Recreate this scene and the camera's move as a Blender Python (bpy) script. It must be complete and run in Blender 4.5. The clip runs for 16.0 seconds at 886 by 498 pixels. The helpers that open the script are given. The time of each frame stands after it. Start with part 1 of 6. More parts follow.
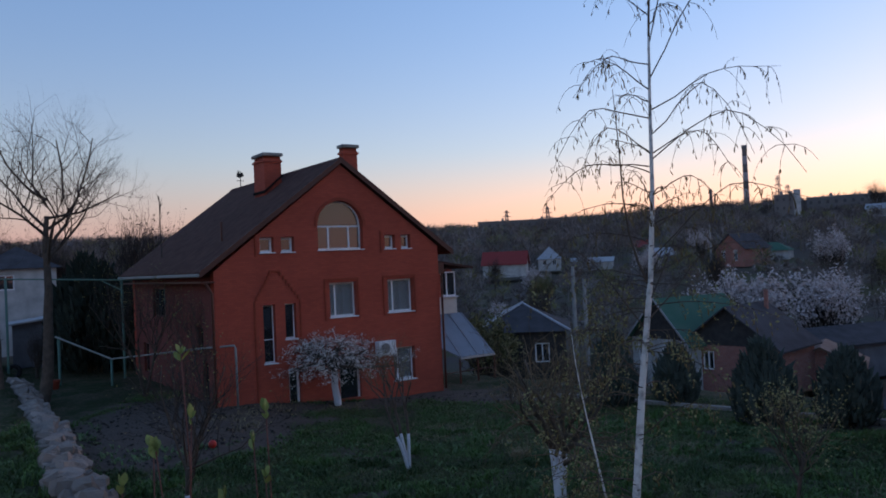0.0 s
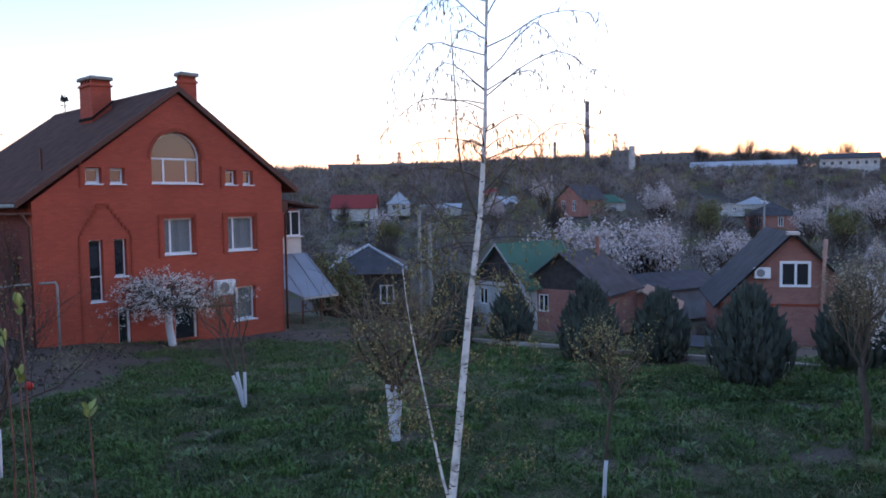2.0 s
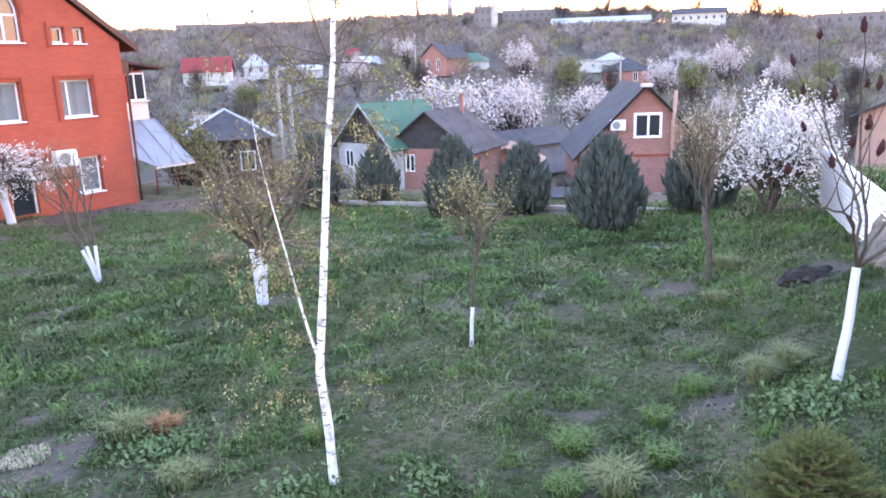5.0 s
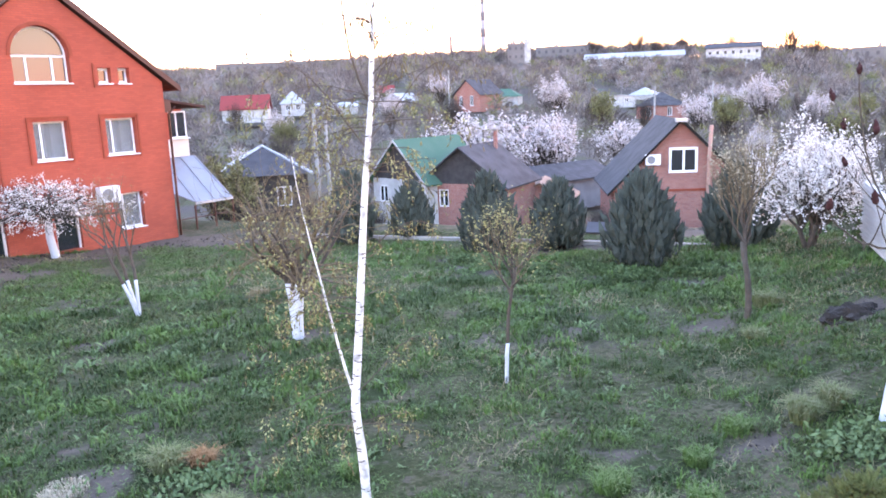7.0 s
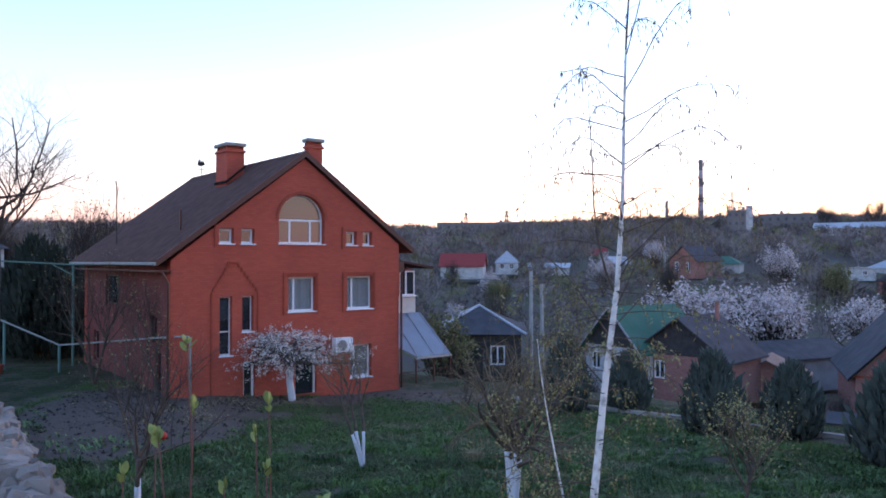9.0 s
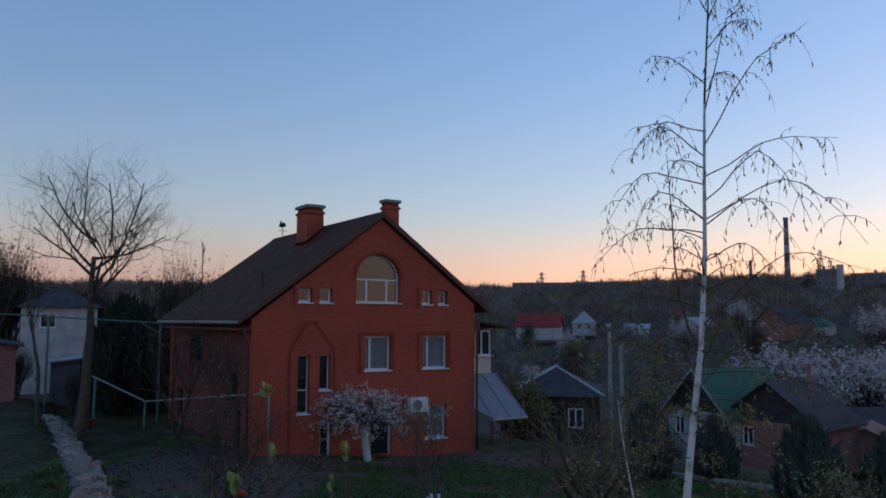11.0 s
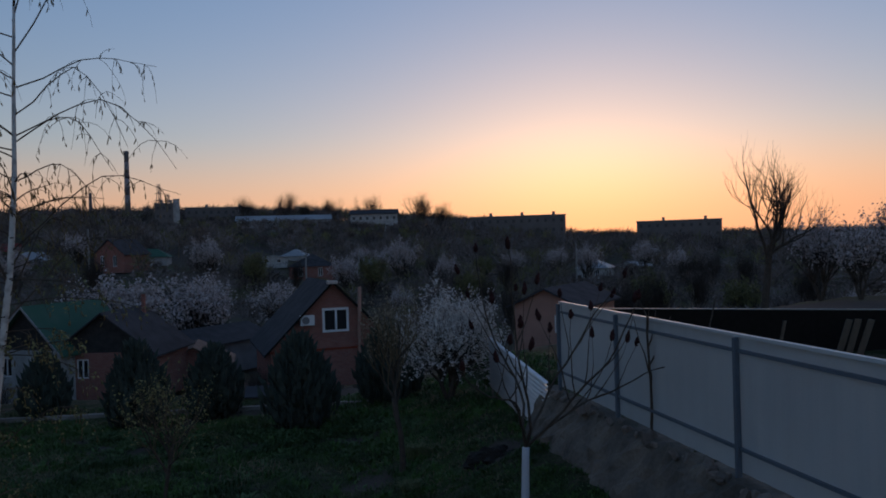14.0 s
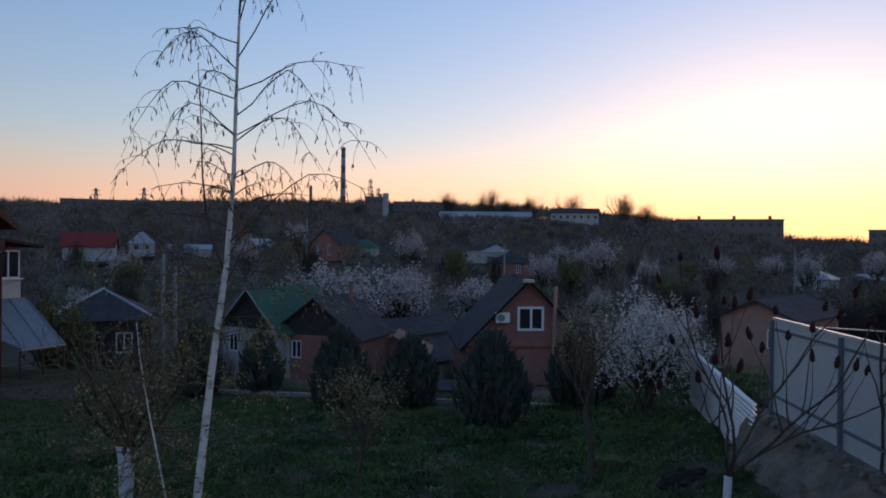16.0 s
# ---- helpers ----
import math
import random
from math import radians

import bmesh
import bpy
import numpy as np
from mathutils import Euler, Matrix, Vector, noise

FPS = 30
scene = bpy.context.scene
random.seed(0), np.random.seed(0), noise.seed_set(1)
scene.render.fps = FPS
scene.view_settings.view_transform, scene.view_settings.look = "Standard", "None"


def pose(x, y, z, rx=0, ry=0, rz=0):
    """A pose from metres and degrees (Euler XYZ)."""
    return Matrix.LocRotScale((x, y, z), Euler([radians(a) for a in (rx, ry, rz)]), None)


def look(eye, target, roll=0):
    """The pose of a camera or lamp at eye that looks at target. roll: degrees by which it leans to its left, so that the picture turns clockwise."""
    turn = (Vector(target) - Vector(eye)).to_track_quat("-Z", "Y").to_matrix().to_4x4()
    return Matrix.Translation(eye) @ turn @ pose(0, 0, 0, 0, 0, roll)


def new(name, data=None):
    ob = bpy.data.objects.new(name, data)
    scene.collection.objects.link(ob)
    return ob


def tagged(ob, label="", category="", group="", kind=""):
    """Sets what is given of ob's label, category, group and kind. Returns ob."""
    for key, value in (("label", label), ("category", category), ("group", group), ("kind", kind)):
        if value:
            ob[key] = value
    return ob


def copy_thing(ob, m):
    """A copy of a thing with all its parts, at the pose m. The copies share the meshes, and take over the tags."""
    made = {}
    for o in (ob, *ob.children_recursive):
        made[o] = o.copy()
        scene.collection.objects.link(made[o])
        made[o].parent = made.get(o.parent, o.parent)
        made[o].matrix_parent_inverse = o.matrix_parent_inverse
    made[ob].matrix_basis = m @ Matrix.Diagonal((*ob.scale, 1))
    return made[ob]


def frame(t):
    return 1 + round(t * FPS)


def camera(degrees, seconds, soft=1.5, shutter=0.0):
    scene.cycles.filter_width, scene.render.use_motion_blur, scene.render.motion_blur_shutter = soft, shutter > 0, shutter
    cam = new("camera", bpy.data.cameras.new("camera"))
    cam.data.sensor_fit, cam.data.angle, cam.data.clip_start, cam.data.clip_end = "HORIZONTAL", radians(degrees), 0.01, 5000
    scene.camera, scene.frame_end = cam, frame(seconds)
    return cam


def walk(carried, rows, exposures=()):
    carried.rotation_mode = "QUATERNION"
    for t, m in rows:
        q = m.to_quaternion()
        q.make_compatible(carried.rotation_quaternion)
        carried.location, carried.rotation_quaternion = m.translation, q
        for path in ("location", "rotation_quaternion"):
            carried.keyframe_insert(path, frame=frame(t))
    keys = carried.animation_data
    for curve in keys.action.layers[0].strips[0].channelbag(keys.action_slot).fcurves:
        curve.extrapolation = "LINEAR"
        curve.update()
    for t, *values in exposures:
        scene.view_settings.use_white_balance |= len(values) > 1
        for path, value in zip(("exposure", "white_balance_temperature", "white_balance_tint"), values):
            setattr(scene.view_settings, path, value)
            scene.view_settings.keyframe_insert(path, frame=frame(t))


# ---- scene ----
cam = camera(60.16, 16.0, soft=1.8)
# seconds, eye, target, roll
PATH = [
    (0, (0.090, 0.104, 5.669), (-0.010, 10.102, 5.835), -2.63),
    (0.5, (0.080, 0.127, 5.672), (-0.242, 10.122, 5.642), -3.10),
    (1, (0.050, 0.101, 5.670), (-0.347, 10.091, 5.475), -3.30),
    (1.5, (0.092, 0.075, 5.659), (0.171, 10.070, 5.365), -2.77),
    (2, (0.296, 0.125, 5.507), (2.112, 9.940, 4.892), -0.82),
    (2.5, (0.421, 0.269, 5.349), (3.303, 9.721, 3.813), -0.50),
    (3, (0.447, 0.333, 5.316), (3.911, 9.396, 2.892), -0.51),
    (5.5, (0.463, 0.380, 5.286), (3.761, 9.524, 2.940), -2.25),
    (6, (0.446, 0.380, 5.291), (3.593, 9.620, 3.117), -1.89),
    (6.5, (0.445, 0.378, 5.304), (3.506, 9.681, 3.282), -2.24),
    (7, (0.426, 0.375, 5.313), (3.405, 9.721, 3.368), -2.31),
    (7.5, (0.379, 0.376, 5.338), (3.241, 9.770, 3.451), -2.82),
    (8, (0.252, 0.311, 5.469), (2.723, 9.881, 3.947), -3.42),
    (8.5, (0.063, 0.162, 5.590), (1.603, 10.021, 4.929), -1.71),
    (9, (-0.077, 0.063, 5.679), (0.376, 10.052, 5.830), -0.05),
    (11.5, (-0.092, 0.115, 5.603), (-0.628, 10.056, 6.545), 0.16),
    (12, (-0.099, 0.148, 5.554), (-0.083, 10.118, 6.325), 0.43),
    (12.5, (-0.087, 0.113, 5.598), (1.786, 9.921, 6.154), -0.30),
    (13, (-0.035, -0.001, 5.572), (4.281, 9.011, 5.976), -1.41),
    (13.5, (0.107, 0.035, 5.520), (6.145, 8.002, 5.803), -0.74),
    (14, (0.173, 0.082, 5.527), (7.059, 7.333, 5.479), -1.69),
    (14.5, (0.209, 0.128, 5.541), (6.894, 7.561, 5.304), -2.12),
    (15, (0.284, 0.209, 5.575), (6.435, 8.089, 5.301), -2.01),
    (15.5, (0.371, 0.264, 5.606), (5.854, 8.623, 5.378), -1.52),
    (16, (0.404, 0.301, 5.602), (5.205, 9.072, 5.550), 0.65),
]
EXPOSURE = [(t, stops + 0.9, kelvin, tint) for t, stops, kelvin, tint in (
    (0.0, -0.1, 6800, 34), (0.5, 0.3, 6900, 34), (1.5, 0.8, 6900, 38), (2.0, 1.15, 7200, 38), (2.5, 1.5, 8000, 38), (3.0, 2.8, 8800, 44), (4.2, 3.3, 9000, 46), (7.5, 3.4, 9000, 46), (8.3, 3.25, 8400, 42), (8.6, 2.5, 7500, 38), (9.0, 1.4, 6900, 38),
    (9.5, 0.3, 6900, 38), (11.5, -0.25, 6900, 30), (13.0, -0.3, 7000, 30), (13.5, -0.8, 6900, 28), (14.0, -1.1, 6900, 28), (15.0, -0.8, 6900, 28), (16.0, -0.4, 7000, 30))]
walk(cam, [(t, look(eye, target, roll)) for t, eye, target, roll in PATH], EXPOSURE)

# ---- world and light ----
SUN_AZIMUTH = math.atan2(0.81, 0.587)
world = bpy.data.worlds.new("dusk_sky")
scene.world = world
world.use_nodes = True
wn, wl = world.node_tree.nodes, world.node_tree.links
sky = wn.new("ShaderNodeTexSky")
sky.sky_type = "NISHITA"
sky.sun_disc = False
sky.sun_elevation = radians(1.5)
sky.sun_rotation = SUN_AZIMUTH
sky.altitude = 150
sky.air_density = 1.0
sky.dust_density = 0.6
sky.ozone_density = 2.6
# dusty pink dusk air low over the horizon, all the way round
way = wn.new("ShaderNodeTexCoord")
split = wn.new("ShaderNodeSeparateXYZ")
wl.new(way.outputs["Generated"], split.inputs["Vector"])
low_air = wn.new("ShaderNodeMapRange")
low_air.interpolation_type = "SMOOTHSTEP"
low_air.inputs["From Min"].default_value = 0.0
low_air.inputs["From Max"].default_value = 0.15
low_air.inputs["To Min"].default_value = 0.8
low_air.inputs["To Max"].default_value = 0.0
wl.new(split.outputs["Z"], low_air.inputs["Value"])
toward = wn.new("ShaderNodeVectorMath")
toward.operation = "DOT_PRODUCT"
toward.inputs[1].default_value = (math.sin(SUN_AZIMUTH), math.cos(SUN_AZIMUTH), 0.0)
wl.new(way.outputs["Generated"], toward.inputs[0])
away_air = wn.new("ShaderNodeMapRange")
away_air.interpolation_type = "SMOOTHSTEP"
away_air.inputs["From Min"].default_value = 1.0
away_air.inputs["From Max"].default_value = 0.25
wl.new(toward.outputs["Value"], away_air.inputs["Value"])
hue = wn.new("ShaderNodeMix")
hue.data_type = "RGBA"
hue.inputs["A"].default_value = (2.5, 1.3, 0.85, 1)
hue.inputs["B"].default_value = (0.88, 0.58, 0.62, 1)
wl.new(away_air.outputs["Result"], hue.inputs["Factor"])
tint = wn.new("ShaderNodeMix")
tint.data_type = "RGBA"
wl.new(hue.outputs["Result"], tint.inputs["B"])
wl.new(low_air.outputs["Result"], tint.inputs["Factor"])
thin_air = wn.new("ShaderNodeGamma")
thin_air.inputs["Gamma"].default_value = 0.74
wl.new(sky.outputs["Color"], thin_air.inputs["Color"])
depth = wn.new("ShaderNodeHueSaturation")
depth.inputs["Saturation"].default_value = 0.98
wl.new(thin_air.outputs["Color"], depth.inputs["Color"])
# clear blue air higher up
high_air = wn.new("ShaderNodeMapRange")
high_air.interpolation_type = "SMOOTHSTEP"
high_air.inputs["From Min"].default_value = 0.04
high_air.inputs["From Max"].default_value = 0.38
wl.new(split.outputs["Z"], high_air.inputs["Value"])
blue = wn.new("ShaderNodeMix")
blue.data_type = "RGBA"
blue.blend_type = "MULTIPLY"
blue.inputs["B"].default_value = (0.74, 0.99, 1.14, 1)
wl.new(high_air.outputs["Result"], blue.inputs["Factor"])
wl.new(depth.outputs["Color"], blue.inputs["A"])
wl.new(blue.outputs["Result"], tint.inputs["A"])
wl.new(tint.outputs["Result"], wn["Background"].inputs["Color"])
wn["Background"].inputs["Strength"].default_value = 0.38
sun = new("sun", bpy.data.lights.new("sun", "SUN"))
sun.data.energy = 0.12
sun.data.angle = radians(12)
sun.data.color = (1.0, 0.72, 0.5)
sun.matrix_world = look((30, 25, 12), (0, 3, 5.5))

# ---- materials ----
def material(name, colour, rough=0.8, metal=0.0, vary=0.25, scale=6.0, fine=60.0, bump=0.15, second=None, blend=0.5, random_tint=0.0, spec=0.3):
    """A surface with two scales of variation; second: a colour mixed in by large blotches."""
    m = bpy.data.materials.new(name)
    m.use_nodes = True
    n, l = m.node_tree.nodes, m.node_tree.links
    b = n["Principled BSDF"]
    b.inputs["Roughness"].default_value = rough
    b.inputs["Metallic"].default_value = metal
    b.inputs["Specular IOR Level"].default_value = spec
    co = n.new("ShaderNodeTexCoord")
    big = n.new("ShaderNodeTexNoise")
    big.inputs["Scale"].default_value = scale
    big.inputs["Detail"].default_value = 5
    small = n.new("ShaderNodeTexNoise")
    small.inputs["Scale"].default_value = fine
    small.inputs["Detail"].default_value = 3
    l.new(co.outputs["Object"], big.inputs["Vector"])
    l.new(co.outputs["Object"], small.inputs["Vector"])
    mix = n.new("ShaderNodeMix")
    mix.data_type = "RGBA"
    mix.inputs["A"].default_value = (*colour, 1)
    mix.inputs["B"].default_value = (*(second or [c * (1 - vary) for c in colour]), 1)
    ramp = n.new("ShaderNodeMapRange")
    ramp.inputs["From Min"].default_value = blend - 0.15
    ramp.inputs["From Max"].default_value = blend + 0.15
    l.new(big.outputs["Fac"], ramp.inputs["Value"])
    l.new(ramp.outputs["Result"], mix.inputs["Factor"])
    hsv = n.new("ShaderNodeHueSaturation")
    val = n.new("ShaderNodeMapRange")
    val.inputs["To Min"].default_value = 1 - vary
    val.inputs["To Max"].default_value = 1 + vary
    l.new(small.outputs["Fac"], val.inputs["Value"])
    value_out = val.outputs["Result"]
    if random_tint:
        info = n.new("ShaderNodeObjectInfo")
        rr = n.new("ShaderNodeMapRange")
        rr.inputs["To Min"].default_value = 1 - random_tint
        rr.inputs["To Max"].default_value = 1 + random_tint
        mul = n.new("ShaderNodeMath")
        mul.operation = "MULTIPLY"
        l.new(info.outputs["Random"], rr.inputs["Value"])
        l.new(rr.outputs["Result"], mul.inputs[0])
        l.new(value_out, mul.inputs[1])
        value_out = mul.outputs["Value"]
    l.new(value_out, hsv.inputs["Value"])
    l.new(mix.outputs["Result"], hsv.inputs["Color"])
    l.new(hsv.outputs["Color"], b.inputs["Base Color"])
    if bump:
        bn = n.new("ShaderNodeBump")
        bn.inputs["Strength"].default_value = bump
        bn.inputs["Distance"].default_value = 0.02
        l.new(small.outputs["Fac"], bn.inputs["Height"])
        l.new(bn.outputs["Normal"], b.inputs["Normal"])
    return m


def brick_material(name, a, b2, mortar, size=1.0):
    """Courses of brick 250 x 75 mm on any upright face, with uneven bricks and fine relief."""
    m = bpy.data.materials.new(name)
    m.use_nodes = True
    n, l = m.node_tree.nodes, m.node_tree.links
    p = n["Principled BSDF"]
    p.inputs["Roughness"].default_value = 0.85
    p.inputs["Specular IOR Level"].default_value = 0.25
    co = n.new("ShaderNodeTexCoord")
    sep = n.new("ShaderNodeSeparateXYZ")
    add = n.new("ShaderNodeMath")
    add.operation = "ADD"
    com = n.new("ShaderNodeCombineXYZ")
    l.new(co.outputs["Object"], sep.inputs["Vector"])
    l.new(sep.outputs["X"], add.inputs[0])
    l.new(sep.outputs["Y"], add.inputs[1])
    l.new(add.outputs["Value"], com.inputs["X"])
    l.new(sep.outputs["Z"], com.inputs["Y"])
    br = n.new("ShaderNodeTexBrick")
    br.inputs["Color1"].default_value = (*a, 1)
    br.inputs["Color2"].default_value = (*b2, 1)
    br.inputs["Mortar"].default_value = (*mortar, 1)
    br.inputs["Scale"].default_value = 1.0
    br.inputs["Mortar Size"].default_value = 0.006
    br.inputs["Brick Width"].default_value = 0.26 * size
    br.inputs["Row Height"].default_value = 0.077 * size
    l.new(com.outputs["Vector"], br.inputs["Vector"])
    nz = n.new("ShaderNodeTexNoise")
    nz.inputs["Scale"].default_value = 0.7
    nz.inputs["Detail"].default_value = 6
    l.new(co.outputs["Object"], nz.inputs["Vector"])
    mr = n.new("ShaderNodeMapRange")
    mr.inputs["To Min"].default_value = 0.72
    mr.inputs["To Max"].default_value = 1.22
    l.new(nz.outputs["Fac"], mr.inputs["Value"])
    hsv = n.new("ShaderNodeHueSaturation")
    l.new(br.outputs["Color"], hsv.inputs["Color"])
    l.new(mr.outputs["Result"], hsv.inputs["Value"])
    l.new(hsv.outputs["Color"], p.inputs["Base Color"])
    bn = n.new("ShaderNodeBump")
    bn.inputs["Strength"].default_value = 0.4
    bn.inputs["Distance"].default_value = 0.01
    bn.invert = True
    l.new(br.outputs["Fac"], bn.inputs["Height"])
    l.new(bn.outputs["Normal"], p.inputs["Normal"])
    return m


def glass_material(name, colour=(0.02, 0.025, 0.03), rough=0.03, clear=0.0):
    """Window glass before a dark room: it mirrors the sky and lets little through."""
    m = bpy.data.materials.new(name)
    m.use_nodes = True
    b = m.node_tree.nodes["Principled BSDF"]
    b.inputs["Base Color"].default_value = (*colour, 1)
    b.inputs["Roughness"].default_value = rough
    b.inputs["IOR"].default_value = 1.5
    b.inputs["Specular IOR Level"].default_value = 0.9
    b.inputs["Transmission Weight"].default_value = clear
    return m


BRICK = brick_material("painted_brick", (0.46, 0.088, 0.05), (0.385, 0.07, 0.042), (0.30, 0.065, 0.048))
BRICK_DARK = brick_material("old_brick", (0.36, 0.135, 0.105), (0.27, 0.095, 0.078), (0.32, 0.25, 0.22))
BRICK_SIDE = brick_material("dull_side_brick", (0.19, 0.05, 0.04), (0.15, 0.042, 0.035), (0.16, 0.065, 0.055))
BRICK_PLAIN = material("brick_trim", (0.33, 0.06, 0.032), 0.85, vary=0.2, scale=3)
ROOF = material("bitumen_shingle", (0.105, 0.055, 0.045), 0.95, vary=0.3, scale=2.5, fine=25, bump=0.5, spec=0.08)
ROOF_GREY = material("slate_sheet", (0.078, 0.078, 0.086), 0.9, vary=0.3, scale=1.2, fine=20, bump=0.4, spec=0.06)
ROOF_GREEN = material("green_tin", (0.03, 0.115, 0.08), 0.75, vary=0.25, scale=1.0, second=(0.05, 0.125, 0.09), spec=0.15)
ROOF_BROWN = material("rusty_sheet", (0.16, 0.09, 0.07), 0.85, vary=0.35, scale=1.5, second=(0.22, 0.15, 0.12))
ROOF_RED = material("red_tin", (0.28, 0.035, 0.03), 0.6, vary=0.2)
ROOF_PALE = material("galvanised_sheet", (0.36, 0.38, 0.40), 0.5, metal=0.3, vary=0.15, scale=2)
METAL_GREY = material("grey_sheet_metal", (0.22, 0.235, 0.26), 0.42, metal=0.55, vary=0.1, scale=2, bump=0.05)
ZINC = material("zinc_flashing", (0.42, 0.44, 0.46), 0.4, metal=0.6, vary=0.12)
CONCRETE = material("weathered_concrete", (0.28, 0.27, 0.25), 0.92, vary=0.25, scale=2, fine=30, bump=0.4)
PLASTER = material("whitewashed_plaster", (0.50, 0.50, 0.49), 0.9, vary=0.2, scale=1.2, second=(0.34, 0.34, 0.33))
PLASTER_DIM = material("grey_render", (0.17, 0.18, 0.20), 0.9, vary=0.25, scale=1.2)
PLASTER_PINK = material("pink_plaster", (0.45, 0.24, 0.19), 0.9, vary=0.15, scale=1.5)
PANEL = material("panel_block", (0.18, 0.165, 0.16), 0.9, vary=0.15, scale=0.3, fine=6)
WHITE = material("white_plastic", (0.75, 0.76, 0.77), 0.4, vary=0.05, bump=0.02)
WHITE_SIDING = material("pale_siding", (0.6, 0.57, 0.52), 0.6, vary=0.08)
DARK = material("dark_recess", (0.02, 0.018, 0.017), 0.95, vary=0.2, spec=0.03)
CURTAIN = material("net_curtain", (0.55, 0.55, 0.57), 0.9, vary=0.2, scale=8)
CURTAIN_WARM = material("peach_curtain", (0.78, 0.62, 0.54), 0.9, vary=0.12, scale=5)
PIPE_BROWN = material("brown_downpipe", (0.10, 0.035, 0.025), 0.45, vary=0.1)
PIPE_GREEN = material("green_painted_steel", (0.06, 0.16, 0.13), 0.55, vary=0.2)
PIPE_GREY = material("grey_gas_pipe", (0.22, 0.25, 0.24), 0.5, vary=0.15)
BLACK = material("black_rubber", (0.02, 0.02, 0.02), 0.8, vary=0.2)
RED_PAINT = material("red_plastic", (0.5, 0.03, 0.02), 0.4, vary=0.1)
DARK_BOARDS = material("old_dark_boards", (0.055, 0.05, 0.048), 0.9, vary=0.35, scale=3, fine=30, bump=0.5)
WOOD = material("grey_timber", (0.17, 0.14, 0.11), 0.9, vary=0.3, scale=4, fine=40, bump=0.5)
FENCE_BLUE = material("pale_blue_profiled_sheet", (0.54, 0.60, 0.62), 0.42, metal=0.1, vary=0.06, scale=0.8, bump=0.03)
FENCE_RAIL = material("blue_grey_steel_rail", (0.12, 0.16, 0.20), 0.5, metal=0.1, vary=0.1)
SHEET = material("silvery_corrugated_sheet", (0.62, 0.63, 0.65), 0.28, metal=0.8, vary=0.15, scale=1.5)
GLASS = glass_material("window_glass")
GLASS_CLEAR = glass_material("net_curtained_glass", (0.42, 0.45, 0.46), 0.03, 0.7)
GLASS_SKY = glass_material("clear_window_glass", (0.05, 0.05, 0.05))
STONE = material("rubble_stone", (0.247, 0.21, 0.18), 0.95, vary=0.3, scale=5, fine=50, bump=0.7, second=(0.24, 0.20, 0.18), random_tint=0.3)
SOIL = material("dark_soil", (0.034, 0.027, 0.023), 0.97, vary=0.4, scale=4, fine=30, bump=0.8)
BARK = material("grey_brown_bark", (0.10, 0.078, 0.062), 0.95, vary=0.35, scale=6, fine=50, bump=0.6)
BARK_DARK = material("dark_twigs", (0.06, 0.048, 0.042), 0.95, vary=0.3, scale=6)
TWIG_GOLD = material("golden_brown_twigs", (0.19, 0.14, 0.085), 0.95, vary=0.3, scale=6)
BARK_RED = material("reddish_shoot", (0.16, 0.06, 0.045), 0.8, vary=0.3, scale=8)
LIME = material("whitewash_on_bark", (0.50, 0.53, 0.58), 0.9, vary=0.15, scale=9, second=(0.5, 0.52, 0.55), bump=0.6)
BIRCH = material("birch_bark", (0.68, 0.66, 0.63), 0.8, vary=0.12, scale=7, second=(0.10, 0.085, 0.08), blend=0.63, bump=0.3)
TWIG_BIRCH = material("birch_twig", (0.11, 0.08, 0.06), 0.9, vary=0.3)
CATKIN = material("birch_catkin", (0.23, 0.17, 0.075), 0.9, vary=0.3, random_tint=0.2)
BUD = material("opening_leaf_bud", (0.31, 0.29, 0.12), 0.7, vary=0.3, scale=20)
LEAF_NEW = material("fresh_young_leaf", (0.24, 0.30, 0.09), 0.6, vary=0.3, scale=25)
BLOSSOM = material("white_pink_blossom", (0.75, 0.705, 0.67), 0.85, vary=0.15, scale=4)
BLOSSOM_FAR = material("far_pale_blossom", (0.60, 0.53, 0.52), 0.9, vary=0.2, scale=1.5)
CONIFER = material("blue_green_conifer", (0.058, 0.078, 0.064), 0.85, vary=0.4, scale=3, fine=20)
PINE = material("young_spruce_needles", (0.13, 0.155, 0.05), 0.8, vary=0.35, scale=5)
SPRUCE = material("dark_spruce", (0.02, 0.032, 0.022), 0.9, vary=0.4)
GRASS = material("spring_grass", (0.052, 0.105, 0.028), 0.75, vary=0.4, scale=0.6, second=(0.09, 0.105, 0.046), fine=8)
GRASS_DRY = material("dry_grass", (0.25, 0.205, 0.12), 0.9, vary=0.3, scale=3)
GRASS_TUFT = material("sedge_tuft", (0.10, 0.145, 0.05), 0.85, vary=0.45, scale=9, second=(0.16, 0.165, 0.085))
STRAW = material("pale_straw", (0.42, 0.36, 0.26), 0.9, vary=0.25, scale=6)
FOOTING = material("rough_footing", (0.20, 0.165, 0.135), 0.95, vary=0.4, scale=1.6, fine=16, bump=0.9, second=(0.10, 0.09, 0.078))
RUST_TUFT = material("rusty_dead_fern", (0.30, 0.15, 0.07), 0.95, vary=0.3, scale=6)
SUMAC = material("sumac_cone", (0.05, 0.014, 0.014), 0.9, vary=0.3, scale=10)
WOODS = material("bare_woods", (0.2, 0.165, 0.145), 0.95, vary=0.35, scale=0.06, fine=0.5, bump=0)
WINDOW_FAR = material("dim_far_window", (0.10, 0.095, 0.095), 0.5, vary=0.2)
WILLOW = material("yellow_green_willow", (0.19, 0.185, 0.085), 0.9, vary=0.3, scale=0.5)


